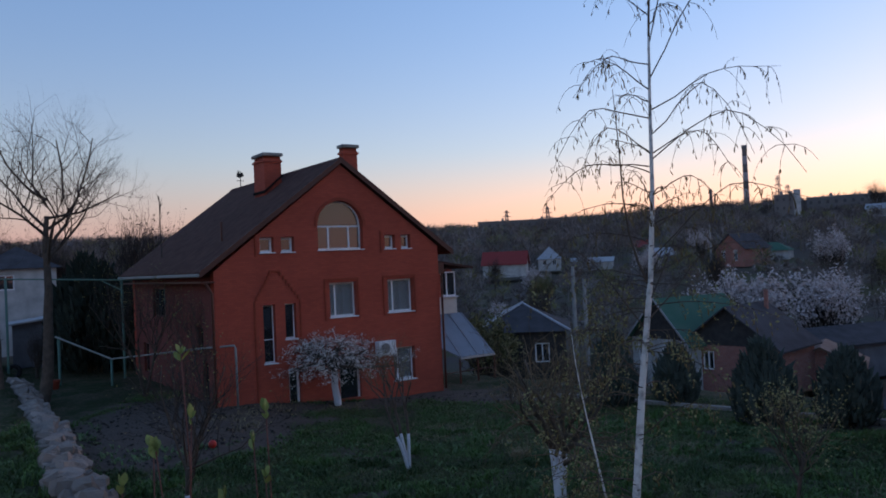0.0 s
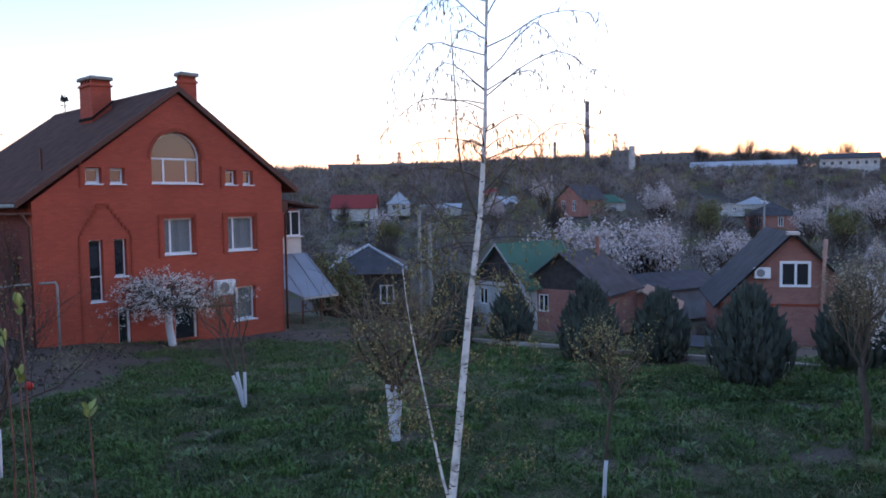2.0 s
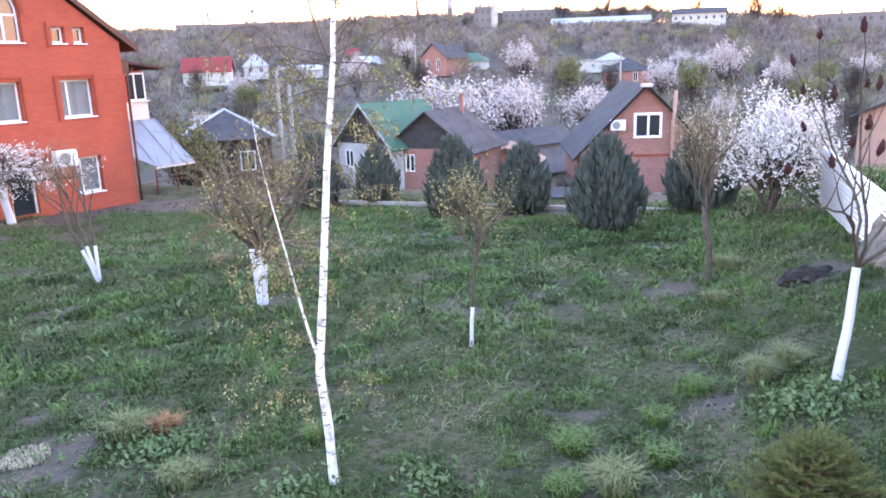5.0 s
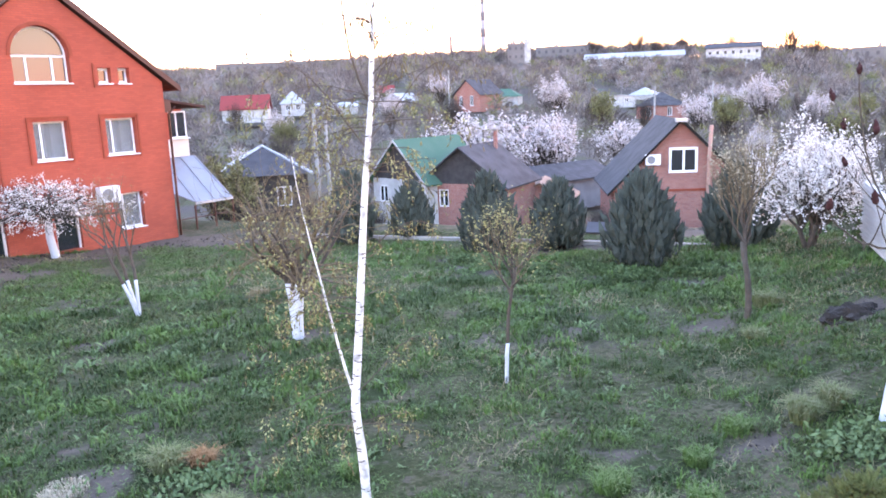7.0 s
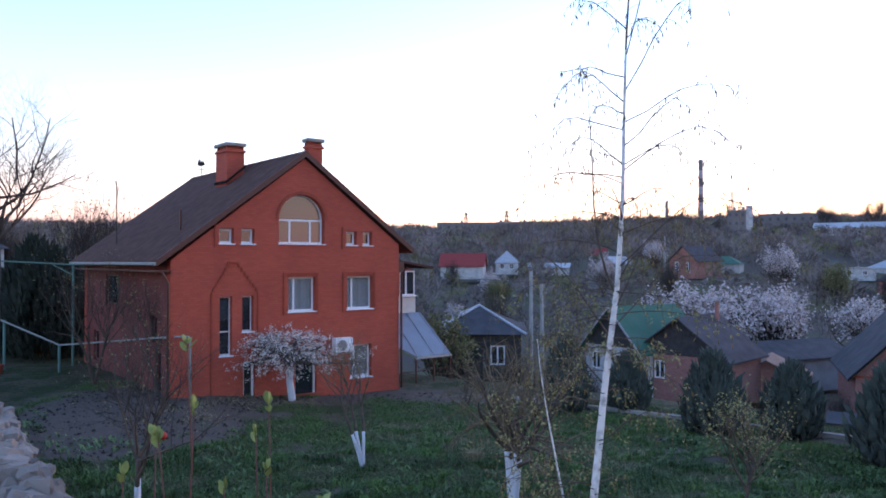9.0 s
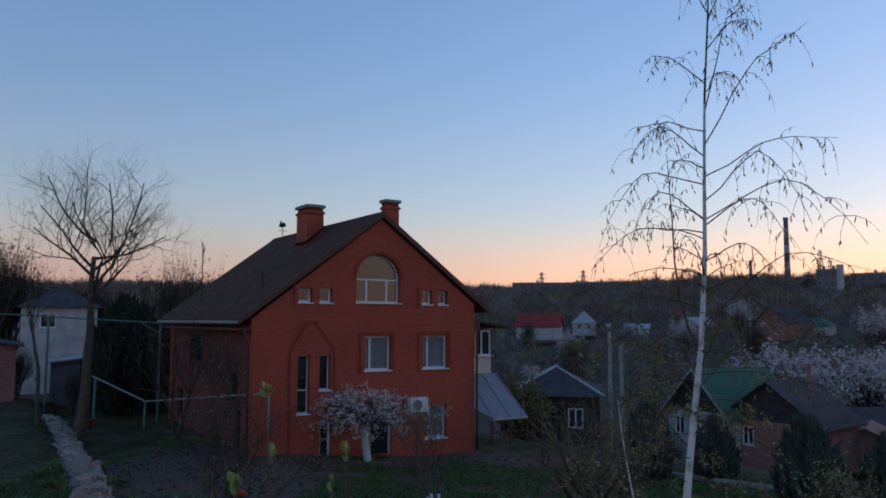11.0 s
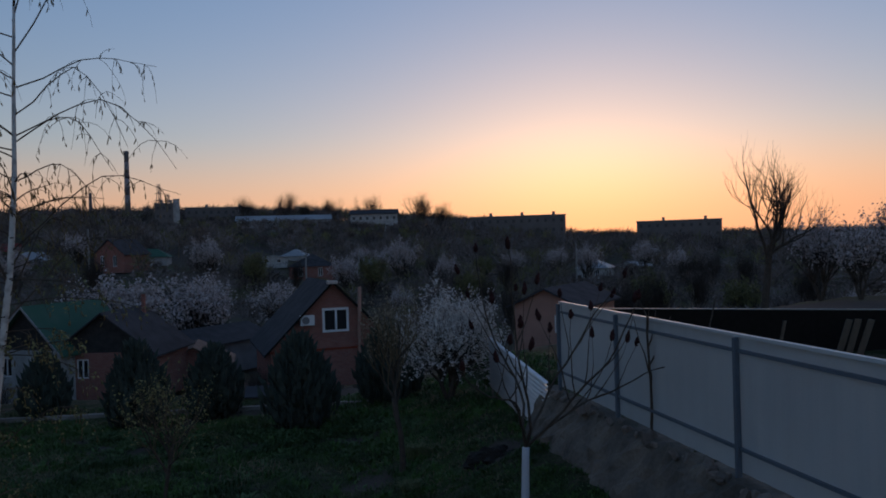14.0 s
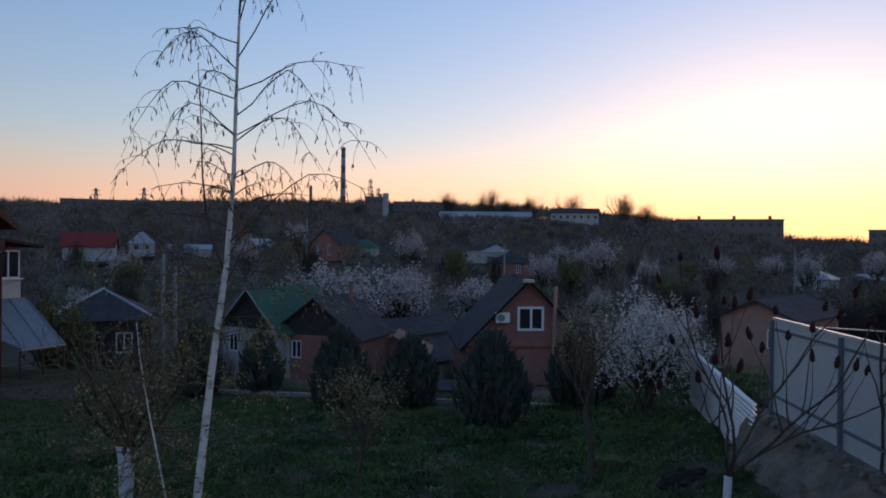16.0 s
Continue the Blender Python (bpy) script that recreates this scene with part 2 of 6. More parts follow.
def tint_by_tree(m):
    """Colour whole trees from grey-brown to olive and russet by their own value."""
    n, l = m.node_tree.nodes, m.node_tree.links
    at = n.new("ShaderNodeAttribute")
    at.attribute_name = "tone"
    ramp = n.new("ShaderNodeValToRGB")
    for k, (q, c) in enumerate(((0.0, (0.095, 0.075, 0.068)), (0.45, (0.175, 0.143, 0.13)), (0.7, (0.245, 0.21, 0.2)), (0.8, (0.15, 0.148, 0.07)), (0.92, (0.2, 0.19, 0.08)), (1.0, (0.19, 0.12, 0.1)))):
        e = ramp.color_ramp.elements[k] if k < 2 else ramp.color_ramp.elements.new(q)
        e.position, e.color = q, (*c, 1)
    l.new(at.outputs["Fac"], ramp.inputs["Fac"])
    hsv = next(q for q in n if q.bl_idname == "ShaderNodeHueSaturation")
    l.new(ramp.outputs["Color"], hsv.inputs["Color"])


tint_by_tree(WOODS)


def ground_material():
    m = bpy.data.materials.new("garden_ground")
    m.use_nodes = True
    n, l = m.node_tree.nodes, m.node_tree.links
    b = n["Principled BSDF"]
    b.inputs["Roughness"].default_value = 0.95
    b.inputs["Specular IOR Level"].default_value = 0.1
    co = n.new("ShaderNodeTexCoord")

    def noise_node(scale, detail=6):
        t = n.new("ShaderNodeTexNoise")
        t.inputs["Scale"].default_value = scale
        t.inputs["Detail"].default_value = detail
        l.new(co.outputs["Object"], t.inputs["Vector"])
        return t.outputs["Fac"]

    def step(value, a, b2):
        t = n.new("ShaderNodeMapRange")
        t.inputs["From Min"].default_value = a
        t.inputs["From Max"].default_value = b2
        l.new(value, t.inputs["Value"])
        return t.outputs["Result"]

    def mix(fac, a, b2):
        t = n.new("ShaderNodeMix")
        t.data_type = "RGBA"
        l.new(fac, t.inputs["Factor"])
        for key, c in (("A", a), ("B", b2)):
            if isinstance(c, tuple):
                t.inputs[key].default_value = (*c, 1)
            else:
                l.new(c, t.inputs[key])
        return t.outputs["Result"]
    grass = mix(step(noise_node(0.7), 0.42, 0.6), (0.026, 0.042, 0.016), (0.08, 0.07, 0.046))
    grass = mix(step(noise_node(9.0), 0.45, 0.62), grass, (0.022, 0.032, 0.013))
    grass = mix(step(noise_node(4.0), 0.56, 0.66), grass, (0.07, 0.06, 0.045))
    earth = mix(noise_node(5.0), (0.055, 0.044, 0.037), (0.115, 0.092, 0.078))
    at = n.new("ShaderNodeAttribute")
    at.attribute_name = "bare"
    add = n.new("ShaderNodeMath")
    add.operation = "ADD"
    l.new(at.outputs["Fac"], add.inputs[0])
    l.new(noise_node(0.9), add.inputs[1])
    col = mix(step(add.outputs["Value"], 0.66, 0.82), grass, earth)
    floor = mix(step(noise_node(0.12), 0.42, 0.6), (0.095, 0.078, 0.07), (0.085, 0.085, 0.048))
    wild = n.new("ShaderNodeAttribute")
    wild.attribute_name = "wild"
    col = mix(wild.outputs["Fac"], col, floor)
    l.new(col, b.inputs["Base Color"])
    bn = n.new("ShaderNodeBump")
    bn.inputs["Strength"].default_value = 0.8
    bn.inputs["Distance"].default_value = 0.05
    l.new(noise_node(14.0), bn.inputs["Height"])
    l.new(bn.outputs["Normal"], b.inputs["Normal"])
    return m


GROUND = ground_material()


# ---- helpers for meshes ----
def mesh_of(name, bm, mats):
    me = bpy.data.meshes.new(name)
    bm.normal_update()
    bm.to_mesh(me)
    bm.free()
    for mt in (mats if isinstance(mats, (list, tuple)) else [mats]):
        me.materials.append(mt)
    return me


def part(name, bm, mat, parent=None, label=""):
    ob = new(name, mesh_of(name, bm, mat))
    if parent is not None:
        ob.parent = parent
    if label:
        ob["label"] = label
    return ob


def raw(name, verts, faces, mat, parent=None, label="", smooth=False):
    me = bpy.data.meshes.new(name)
    me.from_pydata([tuple(map(float, v)) for v in verts], [], [tuple(map(int, f)) for f in faces])
    for mt in (mat if isinstance(mat, (list, tuple)) else [mat]):
        me.materials.append(mt)
    if smooth:
        me.shade_smooth()
    ob = new(name, me)
    if parent is not None:
        ob.parent = parent
    if label:
        ob["label"] = label
    return ob


def thing(name, m, label, category, group="", kind=""):
    ob = new(name)
    ob.empty_display_size = 0.1
    ob.matrix_basis = m
    return tagged(ob, label, category, group, kind)


def box(bm, x0, y0, z0, x1, y1, z1, bevel=0.0):
    r = bmesh.ops.create_cube(bm, size=1.0)
    bmesh.ops.transform(bm, matrix=Matrix.Translation(((x0 + x1) / 2, (y0 + y1) / 2, (z0 + z1) / 2)) @ Matrix.Diagonal((abs(x1 - x0), abs(y1 - y0), abs(z1 - z0), 1)), verts=r["verts"])
    if bevel:
        bmesh.ops.bevel(bm, geom=list({e for v in r["verts"] for e in v.link_edges}), offset=bevel, segments=1, affect="EDGES")
    return bm


def boxes(*rows):
    bm = bmesh.new()
    for r in rows:
        box(bm, *r)
    return bm


def prism(points, depth_vec, bm=None):
    """A solid from a flat outline and the way it is drawn out."""
    bm = bm or bmesh.new()
    d = Vector(depth_vec)
    a = [bm.verts.new(p) for p in points]
    b = [bm.verts.new(Vector(p) + d) for p in points]
    bm.faces.new(a)
    bm.faces.new(b[::-1])
    for i in range(len(a)):
        j = (i + 1) % len(a)
        bm.faces.new((a[j], a[i], b[i], b[j]))
    bmesh.ops.recalc_face_normals(bm, faces=bm.faces)
    return bm


def tubes(paths, sides=6):
    """Vertices and faces of tapered tubes; paths: lists of (point, radius)."""
    V, F, n0 = [], [], 0
    ang = np.arange(sides) * 2 * np.pi / sides
    cs, sn = np.cos(ang)[:, None], np.sin(ang)[:, None]
    for path in paths:
        P = np.array([p for p, _ in path], float)
        R = np.array([r for _, r in path], float)
        T = np.gradient(P, axis=0)
        T /= np.linalg.norm(T, axis=1)[:, None] + 1e-9
        for i in range(len(P)):
            up = np.array([0, 0, 1.0]) if abs(T[i, 2]) < 0.9 else np.array([1.0, 0, 0])
            a = np.cross(T[i], up)
            a /= np.linalg.norm(a) + 1e-9
            b = np.cross(T[i], a)
            V.append(P[i] + R[i] * (cs * a + sn * b))
        for i in range(len(P) - 1):
            for k in range(sides):
                k2 = (k + 1) % sides
                F.append((n0 + i * sides + k, n0 + i * sides + k2, n0 + (i + 1) * sides + k2, n0 + (i + 1) * sides + k))
        F.append(tuple(n0 + (len(P) - 1) * sides + k for k in range(sides)))
        n0 += len(P) * sides
    return np.concatenate(V), F


def tube_part(name, paths, mat, parent=None, label="", sides=6):
    v, f = tubes(paths, sides)
    return raw(name, v, f, mat, parent, label, smooth=True)


def smooth01(a, b, x):
    t = np.clip((x - a) / (b - a), 0, 1)
    return t * t * (3 - 2 * t)


# ---- the lie of the land ----
FENCE_A, FENCE_B = np.array([14.39, 11.16]), np.array([8.02, 0.70])
WALL_A, WALL_B = np.array([-6.6, 14.2]), np.array([-19.6, 34.2])
NEAR_R, NEAR_Z = [0, 30, 44, 60, 80, 5000], [0, -1, -3.4, -3.8, -3.6, -3.6]
RISE_R, RISE = [80, 105, 135, 150, 200, 260, 300, 340, 5000], [0.0, 0.09, 0.22, 0.27, 0.45, 0.68, 0.85, 1.0, 1.0]
# height of the far ridge by compass direction, degrees to the east of north
RIDGE_A, RIDGE_Z = [-60, -40, -22, -5, 4, 15, 33, 42, 48, 54, 70, 100], [14, 15, 17, 17, 15.5, 20, 19, 15, 10.5, 4.5, 2.5, 2]


def beyond(x, y, a, b):
    """Metres to the right of the line from a to b."""
    d = (b - a) / np.hypot(*(b - a))
    return (x - a[0]) * d[1] - (y - a[1]) * d[0]


def height(x, y):
    x, y = np.asarray(x, float), np.asarray(y, float)
    garden = 0.75 * smooth01(-1.5, -10, x) * smooth01(12, 26, y)
    # bank towards the fence and the terrace behind it
    side = -beyond(x, y, FENCE_A, FENCE_B)
    side = np.where(y > 11.2, (x - 14.75) * 0.84 - (y - 11.2) * 0.54, side)
    bank = 1.1 * smooth01(-5.6, -0.3, side) + 0.95 * smooth01(-0.35, 0.0, side)
    along = smooth01(30, 12, y) * smooth01(64, 48, x)
    garden = garden + bank * along
    # terrace held by the rubble wall
    left = beyond(x, y, WALL_B, WALL_A)
    held = smooth01(0.1, 0.5, left) * smooth01(48, 38, y) * smooth01(-60, -40, x)
    garden = garden + 0.75 * held
    r = np.hypot(x, y)
    th = np.arctan2(x, np.maximum(y, 1e-3))
    east = smooth01(radians(26), radians(34), th) * smooth01(230, 150, r)
    valley = np.interp(r, NEAR_R, NEAR_Z) + (np.interp(np.degrees(th), RIDGE_A, RIDGE_Z) + 3.6) * np.interp(r, RISE_R, RISE) * (1 - 0.4 * east)
    sd = (x - 6) * 0.61 + (y - 31.5) * 0.79 - 30 * smooth01(26, 12, y)
    k = np.maximum(smooth01(1.5, 9, sd), smooth01(70, 100, r))
    back = smooth01(0, -20, y)
    return (garden * (1 - k) + valley * k) * (1 - back)


def rest(x, y):
    return float(height(x, y))


def bareness(x, y):
    """Trodden and dug earth, 0 to 1."""
    v = np.zeros_like(x)
    beds = [(7.8 + 1.1 * q, 22.6 - q, 0.8, 0.5, 0.42) for q in range(7)] + [(-7.2 + 1.5 * q, 28.2 + 1.1 * q, 1.3, 1.1, 0.5) for q in range(5)]
    for cx, cy, rx, ry, k in beds + [
            (-9.0, 26.0, 4.5, 6.5, 0.55), (-4.0, 33.0, 7.0, 1.6, 0.5), (12.7, 11.8, 0.9, 0.6, 0.6), (-1.5, 11.6, 0.8, 0.9, 0.42), (-1.9, 13.0, 0.5, 0.3, 0.35), (5.7, 9.8, 0.45, 0.3, 0.36), (7.9, 8.9, 0.6, 0.4, 0.45), (6.2, 9.6, 0.4, 0.4, 0.34),
            (10.9, 14.1, 0.9, 0.6, 0.4), (-2.1, 19.0, 1.2, 0.5, 0.34), (14.0, 24.0, 9.0, 1.2, 0.35), (2.4, 17.6, 1.0, 0.7, 0.4), (5.5, 15.5, 1.6, 1.2, 0.24), (3.0, 31.5, 6.0, 1.2, 0.4), (9.0, 15.5, 2.6, 1.6, 0.26), (-2.5, 23.5, 2.5, 1.0, 0.3)]:
        v = np.maximum(v, k * np.clip(1.6 - np.hypot((x - cx) / rx, (y - cy) / ry) * 1.2, 0, 1))
    return v


def build_ground():
    near = np.arange(-30, 50.01, 0.5)
    xs = np.concatenate([[-4500, -2000, -900, -500, -300, -200, -140, -100, -75, -55, -42, -35], near, np.arange(54, 110, 5), np.arange(120, 420, 12), [480, 600, 900, 1500, 2500, 4500]])
    ys = np.concatenate([[-3000, -800, -300, -120, -60, -30, -15, -8], np.arange(-4, 50.01, 0.5), np.arange(54, 110, 5), np.arange(120, 420, 12), [480, 600, 900, 1500, 2500, 4500]])
    X, Y = np.meshgrid(xs, ys)
    Z = height(X, Y)
    rng = np.random.default_rng(3)
    Z = Z + rng.normal(0, 0.025, Z.shape) * (np.hypot(X, Y) < 60)
    V = np.stack([X.ravel(), Y.ravel(), Z.ravel()], 1)
    nx, ny = len(xs), len(ys)
    i = np.arange(nx * ny).reshape(ny, nx)
    F = np.stack([i[:-1, :-1].ravel(), i[:-1, 1:].ravel(), i[1:, 1:].ravel(), i[1:, :-1].ravel()], 1)
    ob = raw("ground", V, F, GROUND, smooth=True)
    at = ob.data.attributes.new("bare", "FLOAT", "POINT")
    at.data.foreach_set("value", bareness(X.ravel(), Y.ravel()).astype(np.float32))
    wild = ob.data.attributes.new("wild", "FLOAT", "POINT")
    sd = (X - 6) * 0.61 + (Y - 31.5) * 0.79
    wild.data.foreach_set("value", np.maximum(smooth01(1, 6, sd), smooth01(45, 60, np.hypot(X, Y))).ravel().astype(np.float32))
    tagged(ob, "rough spring grass with patches of bare earth", "ground", kind="structure")


build_ground()


# ---- the red brick house ----
HOUSE = pose(-0.504, 34.107, 0.17, 0, 0, 35.71)
HW, HD, EAVE, APEX, BASE = 10.08, 12.3, 5.52, 9.67, -0.8


def window_unit(name, parent, x0, z0, x1, z1, y=0.0, splits=(), bar=None, glass=None, curtain=None, frame_mat=None, sill=True, fr=0.065, recess=0.22):
    """A white window: frame, panes, sill and the room's curtain behind it, set deep into the wall."""
    w = new(name)
    w.empty_display_size = 0.1
    w.parent = parent
    f = y + recess
    bm = boxes((x0, f, z0, x0 + fr, f + 0.07, z1), (x1 - fr, f, z0, x1, f + 0.07, z1), (x0 + fr, f, z1 - fr, x1 - fr, f + 0.07, z1), (x0 + fr, f, z0, x1 - fr, f + 0.07, z0 + fr))
    for s in splits:
        xs = x0 + (x1 - x0) * s
        box(bm, xs - fr * 0.55, f - 0.004, z0 + fr, xs + fr * 0.55, f + 0.066, z1 - fr)
    if bar is not None:
        zb = z0 + (z1 - z0) * bar
        box(bm, x0 + fr, f - 0.008, zb - fr * 0.5, x1 - fr, f + 0.062, zb + fr * 0.5)
    part("window_frame", bm, frame_mat or WHITE, w)
    pane = part("pane", boxes((x0 + fr, f + 0.03, z0 + fr, x1 - fr, f + 0.04, z1 - fr)), glass or GLASS, w)
    pane.visible_shadow = glass != GLASS_CLEAR
    if sill:
        part("window_sill", boxes((x0 - 0.05, y - 0.07, z0 - 0.05, x1 + 0.05, f - 0.002, z0 - 0.005, 0.008)), WHITE, w)
    return w


def wall_with_holes(bm, outline, holes, y0, y1):
    """An upright wall in the xz plane with openings cut right through it."""
    tmp = bmesh.new()
    vs = [tmp.verts.new((x, 0, z)) for x, z in outline]
    edges = [tmp.edges.new((vs[i], vs[(i + 1) % len(vs)])) for i in range(len(vs))]
    for hole in holes:
        hv = [tmp.verts.new((x, 0, z)) for x, z in hole]
        edges += [tmp.edges.new((hv[i], hv[(i + 1) % len(hv)])) for i in range(len(hv))]
    bmesh.ops.triangle_fill(tmp, edges=edges, use_beauty=True, use_dissolve=False)
    # keep only what lies outside the holes
    def inside(poly, x, z):
        c = False
        for i in range(len(poly)):
            (x1, z1), (x2, z2) = poly[i], poly[i - 1]
            if (z1 > z) != (z2 > z) and x < (x2 - x1) * (z - z1) / (z2 - z1) + x1:
                c = not c
        return c
    dead = [f for f in tmp.faces if any(inside(h, f.calc_center_median().x, f.calc_center_median().z) for h in holes)]
    bmesh.ops.delete(tmp, geom=dead, context="FACES_ONLY")
    ext = bmesh.ops.extrude_face_region(tmp, geom=list(tmp.faces))
    bmesh.ops.translate(tmp, verts=[g for g in ext["geom"] if isinstance(g, bmesh.types.BMVert)], vec=(0, y1 - y0, 0))
    bmesh.ops.translate(tmp, verts=tmp.verts, vec=(0, y0, 0))
    bmesh.ops.recalc_face_normals(tmp, faces=tmp.faces)
    me = bpy.data.meshes.new("tmp")
    tmp.to_mesh(me)
    tmp.free()
    bm.from_mesh(me)
    bpy.data.meshes.remove(me)
    return bm


def rect(x0, z0, x1, z1):
    return [(x0, z0), (x1, z0), (x1, z1), (x0, z1)]


def arch(x0, z0, x1, spring, n=18):
    cx, r = (x0 + x1) / 2, (x1 - x0) / 2
    return [(x0, z0), (x1, z0)] + [(cx + r * math.cos(math.pi * k / n), spring + r * math.sin(math.pi * k / n)) for k in range(n + 1)]


def build_house():
    h = thing("brick_house", HOUSE, "three-storey red-painted brick house with a brown gabled roof", "house")
    mid = -4.67
    # front wall and its openings
    archw = (-5.80, 6.20, -3.74, 7.15)
    smalls = [(-8.25, -7.68), (-7.38, -6.83), (-2.70, -2.18), (-1.88, -1.40)]
    seconds = [(-5.38, -4.15), (-2.65, -1.37)]
    holes = [arch(*archw)] + [rect(a, 6.16, b, 6.75) for a, b in smalls] + [rect(a, 3.45, b, 4.85) for a, b in seconds]
    holes += [rect(-8.23, 1.90, -7.73, 4.14), rect(-7.33, 2.77, -6.86, 4.14), rect(-7.28, 0.1, -6.80, 1.61), rect(-5.08, 0.1, -4.11, 1.80), rect(-2.50, 0.54, -1.43, 1.93)]
    outline = [(-HW, BASE), (0, BASE), (0, 6.22), (mid, APEX), (-HW, EAVE)]
    part("front_wall", wall_with_holes(bmesh.new(), outline, holes, 0, 0.38), BRICK, h)
    # side and back walls
    lh = [rect(1.5, 2.4, 2.15, 3.4), rect(1.0, 0.2, 1.7, 2.05), rect(6.6, 3.6, 8.6, 4.9), rect(9.6, 0.9, 10.6, 2.3)]
    bm = wall_with_holes(bmesh.new(), [(0.38, BASE), (HD - 0.38, BASE), (HD - 0.38, EAVE), (0.38, EAVE)], lh, 0, 0.38)
    bmesh.ops.transform(bm, matrix=pose(-HW, 0, 0, 0, 0, 90) @ Matrix.Diagonal((1, -1, 1, 1)), verts=bm.verts)
    bmesh.ops.reverse_faces(bm, faces=bm.faces)
    # left wall takes a darker, browner brick colour than the front
    part("side_wall", bm, BRICK_SIDE, h, "darker dull red brick side wall")
    part("side_wall", boxes((-0.38, 0.38, BASE, 0, HD - 0.38, 6.1)), BRICK, h)
    part("back_wall", wall_with_holes(bmesh.new(), outline, [], HD - 0.38, HD), BRICK, h)
    part("inner_wall", boxes((-HW + 0.6, 2.4, BASE, -0.6, 2.5, 5.6), (-6.6, 2.4, 5.6, -3.0, 2.5, 8.2)), DARK, h)
    # roof slabs with overhang
    o, t = 0.55, 0.16
    for name, xe, xm in (("roof_slope", -HW - o, mid), ("roof_slope", 0.75, mid)):
        ze = 5.36 if xe < 0 else 5.86
        zm = APEX + 0.12
        prof = [(xe, -0.12, ze), (xm, -0.12, zm), (xm, -0.12, zm + t), (xe, -0.12, ze + t)]
        part(name, prism(prof, (0, HD + 0.47, 0)), ROOF, h, "brown bitumen shingles")
        part("bargeboard", prism([(xe, -0.15, ze - 0.06), (xm, -0.15, zm - 0.06), (xm, -0.15, zm + t + 0.02), (xe, -0.15, ze + t + 0.02)], (0, 0.028, 0)), PIPE_BROWN, h)
        part("gutter", boxes((xe - 0.1, -0.13, ze - 0.02, xe - 0.003, HD + 0.3, ze + 0.1, 0.02)), PIPE_GREY if xe < -3 else PIPE_BROWN, h)
    part("ridge_cap", prism([(mid - 0.18, -0.13, APEX + 0.12 + t - 0.12), (mid, -0.13, APEX + 0.15 + t), (mid + 0.18, -0.13, APEX + 0.12 + t - 0.12), (mid, -0.13, APEX + 0.11 + t)], (0, HD + 0.47, 0)), ROOF, h)
    part("soffit", boxes((-HW - o + 0.02, -0.1, EAVE - 0.42, -HW - 0.004, HD, EAVE - 0.36)), PIPE_BROWN, h)
    # chimneys
    for x0, x1, y0, y1, z0, z1 in ((-6.2, -5.4, 4.25, 5.5, 8.3, 10.45), (-4.05, -3.4, 0.8, 1.2, 8.7, 10.4)):
        c = part("chimney", boxes((x0, y0, z0, x1, y1, z1), (x0 - 0.05, y0 - 0.05, z1 - 0.14, x1 + 0.05, y1 + 0.05, z1 - 0.05)), BRICK, h)
        bm = boxes((x0 - 0.08, y0 - 0.08, z1 + 0.12, x1 + 0.08, y1 + 0.08, z1 + 0.27, 0.03))
        part("chimney_cap", bm, CONCRETE, c, "grey metal chimney cap")
        n = max(2, int((y1 - y0) / 0.28))
        bm = bmesh.new()
        for k in range(n):
            yy = y0 + (y1 - y0) * (k + 0.2) / n
            box(bm, x0 + 0.004, yy, z1 - 0.004, x1 - 0.004, yy + 0.14, z1 + 0.122)
        part("vent_course", bm, BRICK_PLAIN, c)
        part("flashing", prism([(x0 - 0.05, y0 - 0.08, 0.86 * (x0 - 0.05) + 14.28), (x1 + 0.05, y0 - 0.08, min(10.0, 0.86 * (x1 + 0.05) + 14.28)), (x1 + 0.05, y0 - 0.08, min(10.0, 0.86 * (x1 + 0.05) + 14.28) + 0.1), (x0 - 0.05, y0 - 0.08, 0.86 * (x0 - 0.05) + 14.38)], (0, y1 - y0 + 0.16, 0)) if x0 < -5 else boxes((x0 - 0.03, y0 - 0.03, z0 + 0.5, x1 + 0.03, y1 + 0.03, z0 + 0.6)), DARK, c)
    # weather vane
    v = part("weather_vane", boxes((mid - 0.015, 11.3, 9.95, mid + 0.015, 11.33, 10.80), (mid - 0.2, 11.3, 10.27, mid + 0.2, 11.32, 10.30)), BLACK, h, "black sheet-metal weather vane")
    part("vane_figure", prism([(mid - 0.22, 11.31, 10.50), (mid - 0.05, 11.31, 10.45), (mid + 0.2, 11.31, 10.53), (mid + 0.12, 11.31, 10.75), (mid - 0.02, 11.31, 10.67), (mid - 0.12, 11.31, 10.85)], (0, 0.02, 0)), BLACK, v)
    # roof vent pipe
    part("vent_pipe", boxes((-9.05, 2.0, 6.1, -8.97, 2.08, 7.5, 0.02)), PIPE_BROWN, h)
    # windows
    w = window_unit("arched_window", h, archw[0] + 0.02, archw[1], archw[2] - 0.02, archw[3] + 0.03, splits=(0.27, 0.73), glass=GLASS_SKY)
    cx, r = (archw[0] + archw[2]) / 2, (archw[2] - archw[0]) / 2 - 0.02
    n = 20

    def half_ring(outer, inner, y, base, thick):
        turns = [math.pi * k / n for k in range(n + 1)]
        pts = [(cx + outer * math.cos(a), y, base + outer * math.sin(a)) for a in turns] + [(cx + inner * math.cos(a), y, base + inner * math.sin(a)) for a in turns[::-1]]
        return prism(pts, (0, thick, 0))
    ring = half_ring(r, r - 0.07, 0.22, archw[3] + 0.03, 0.07)
    part("arch_frame", ring, WHITE, w)
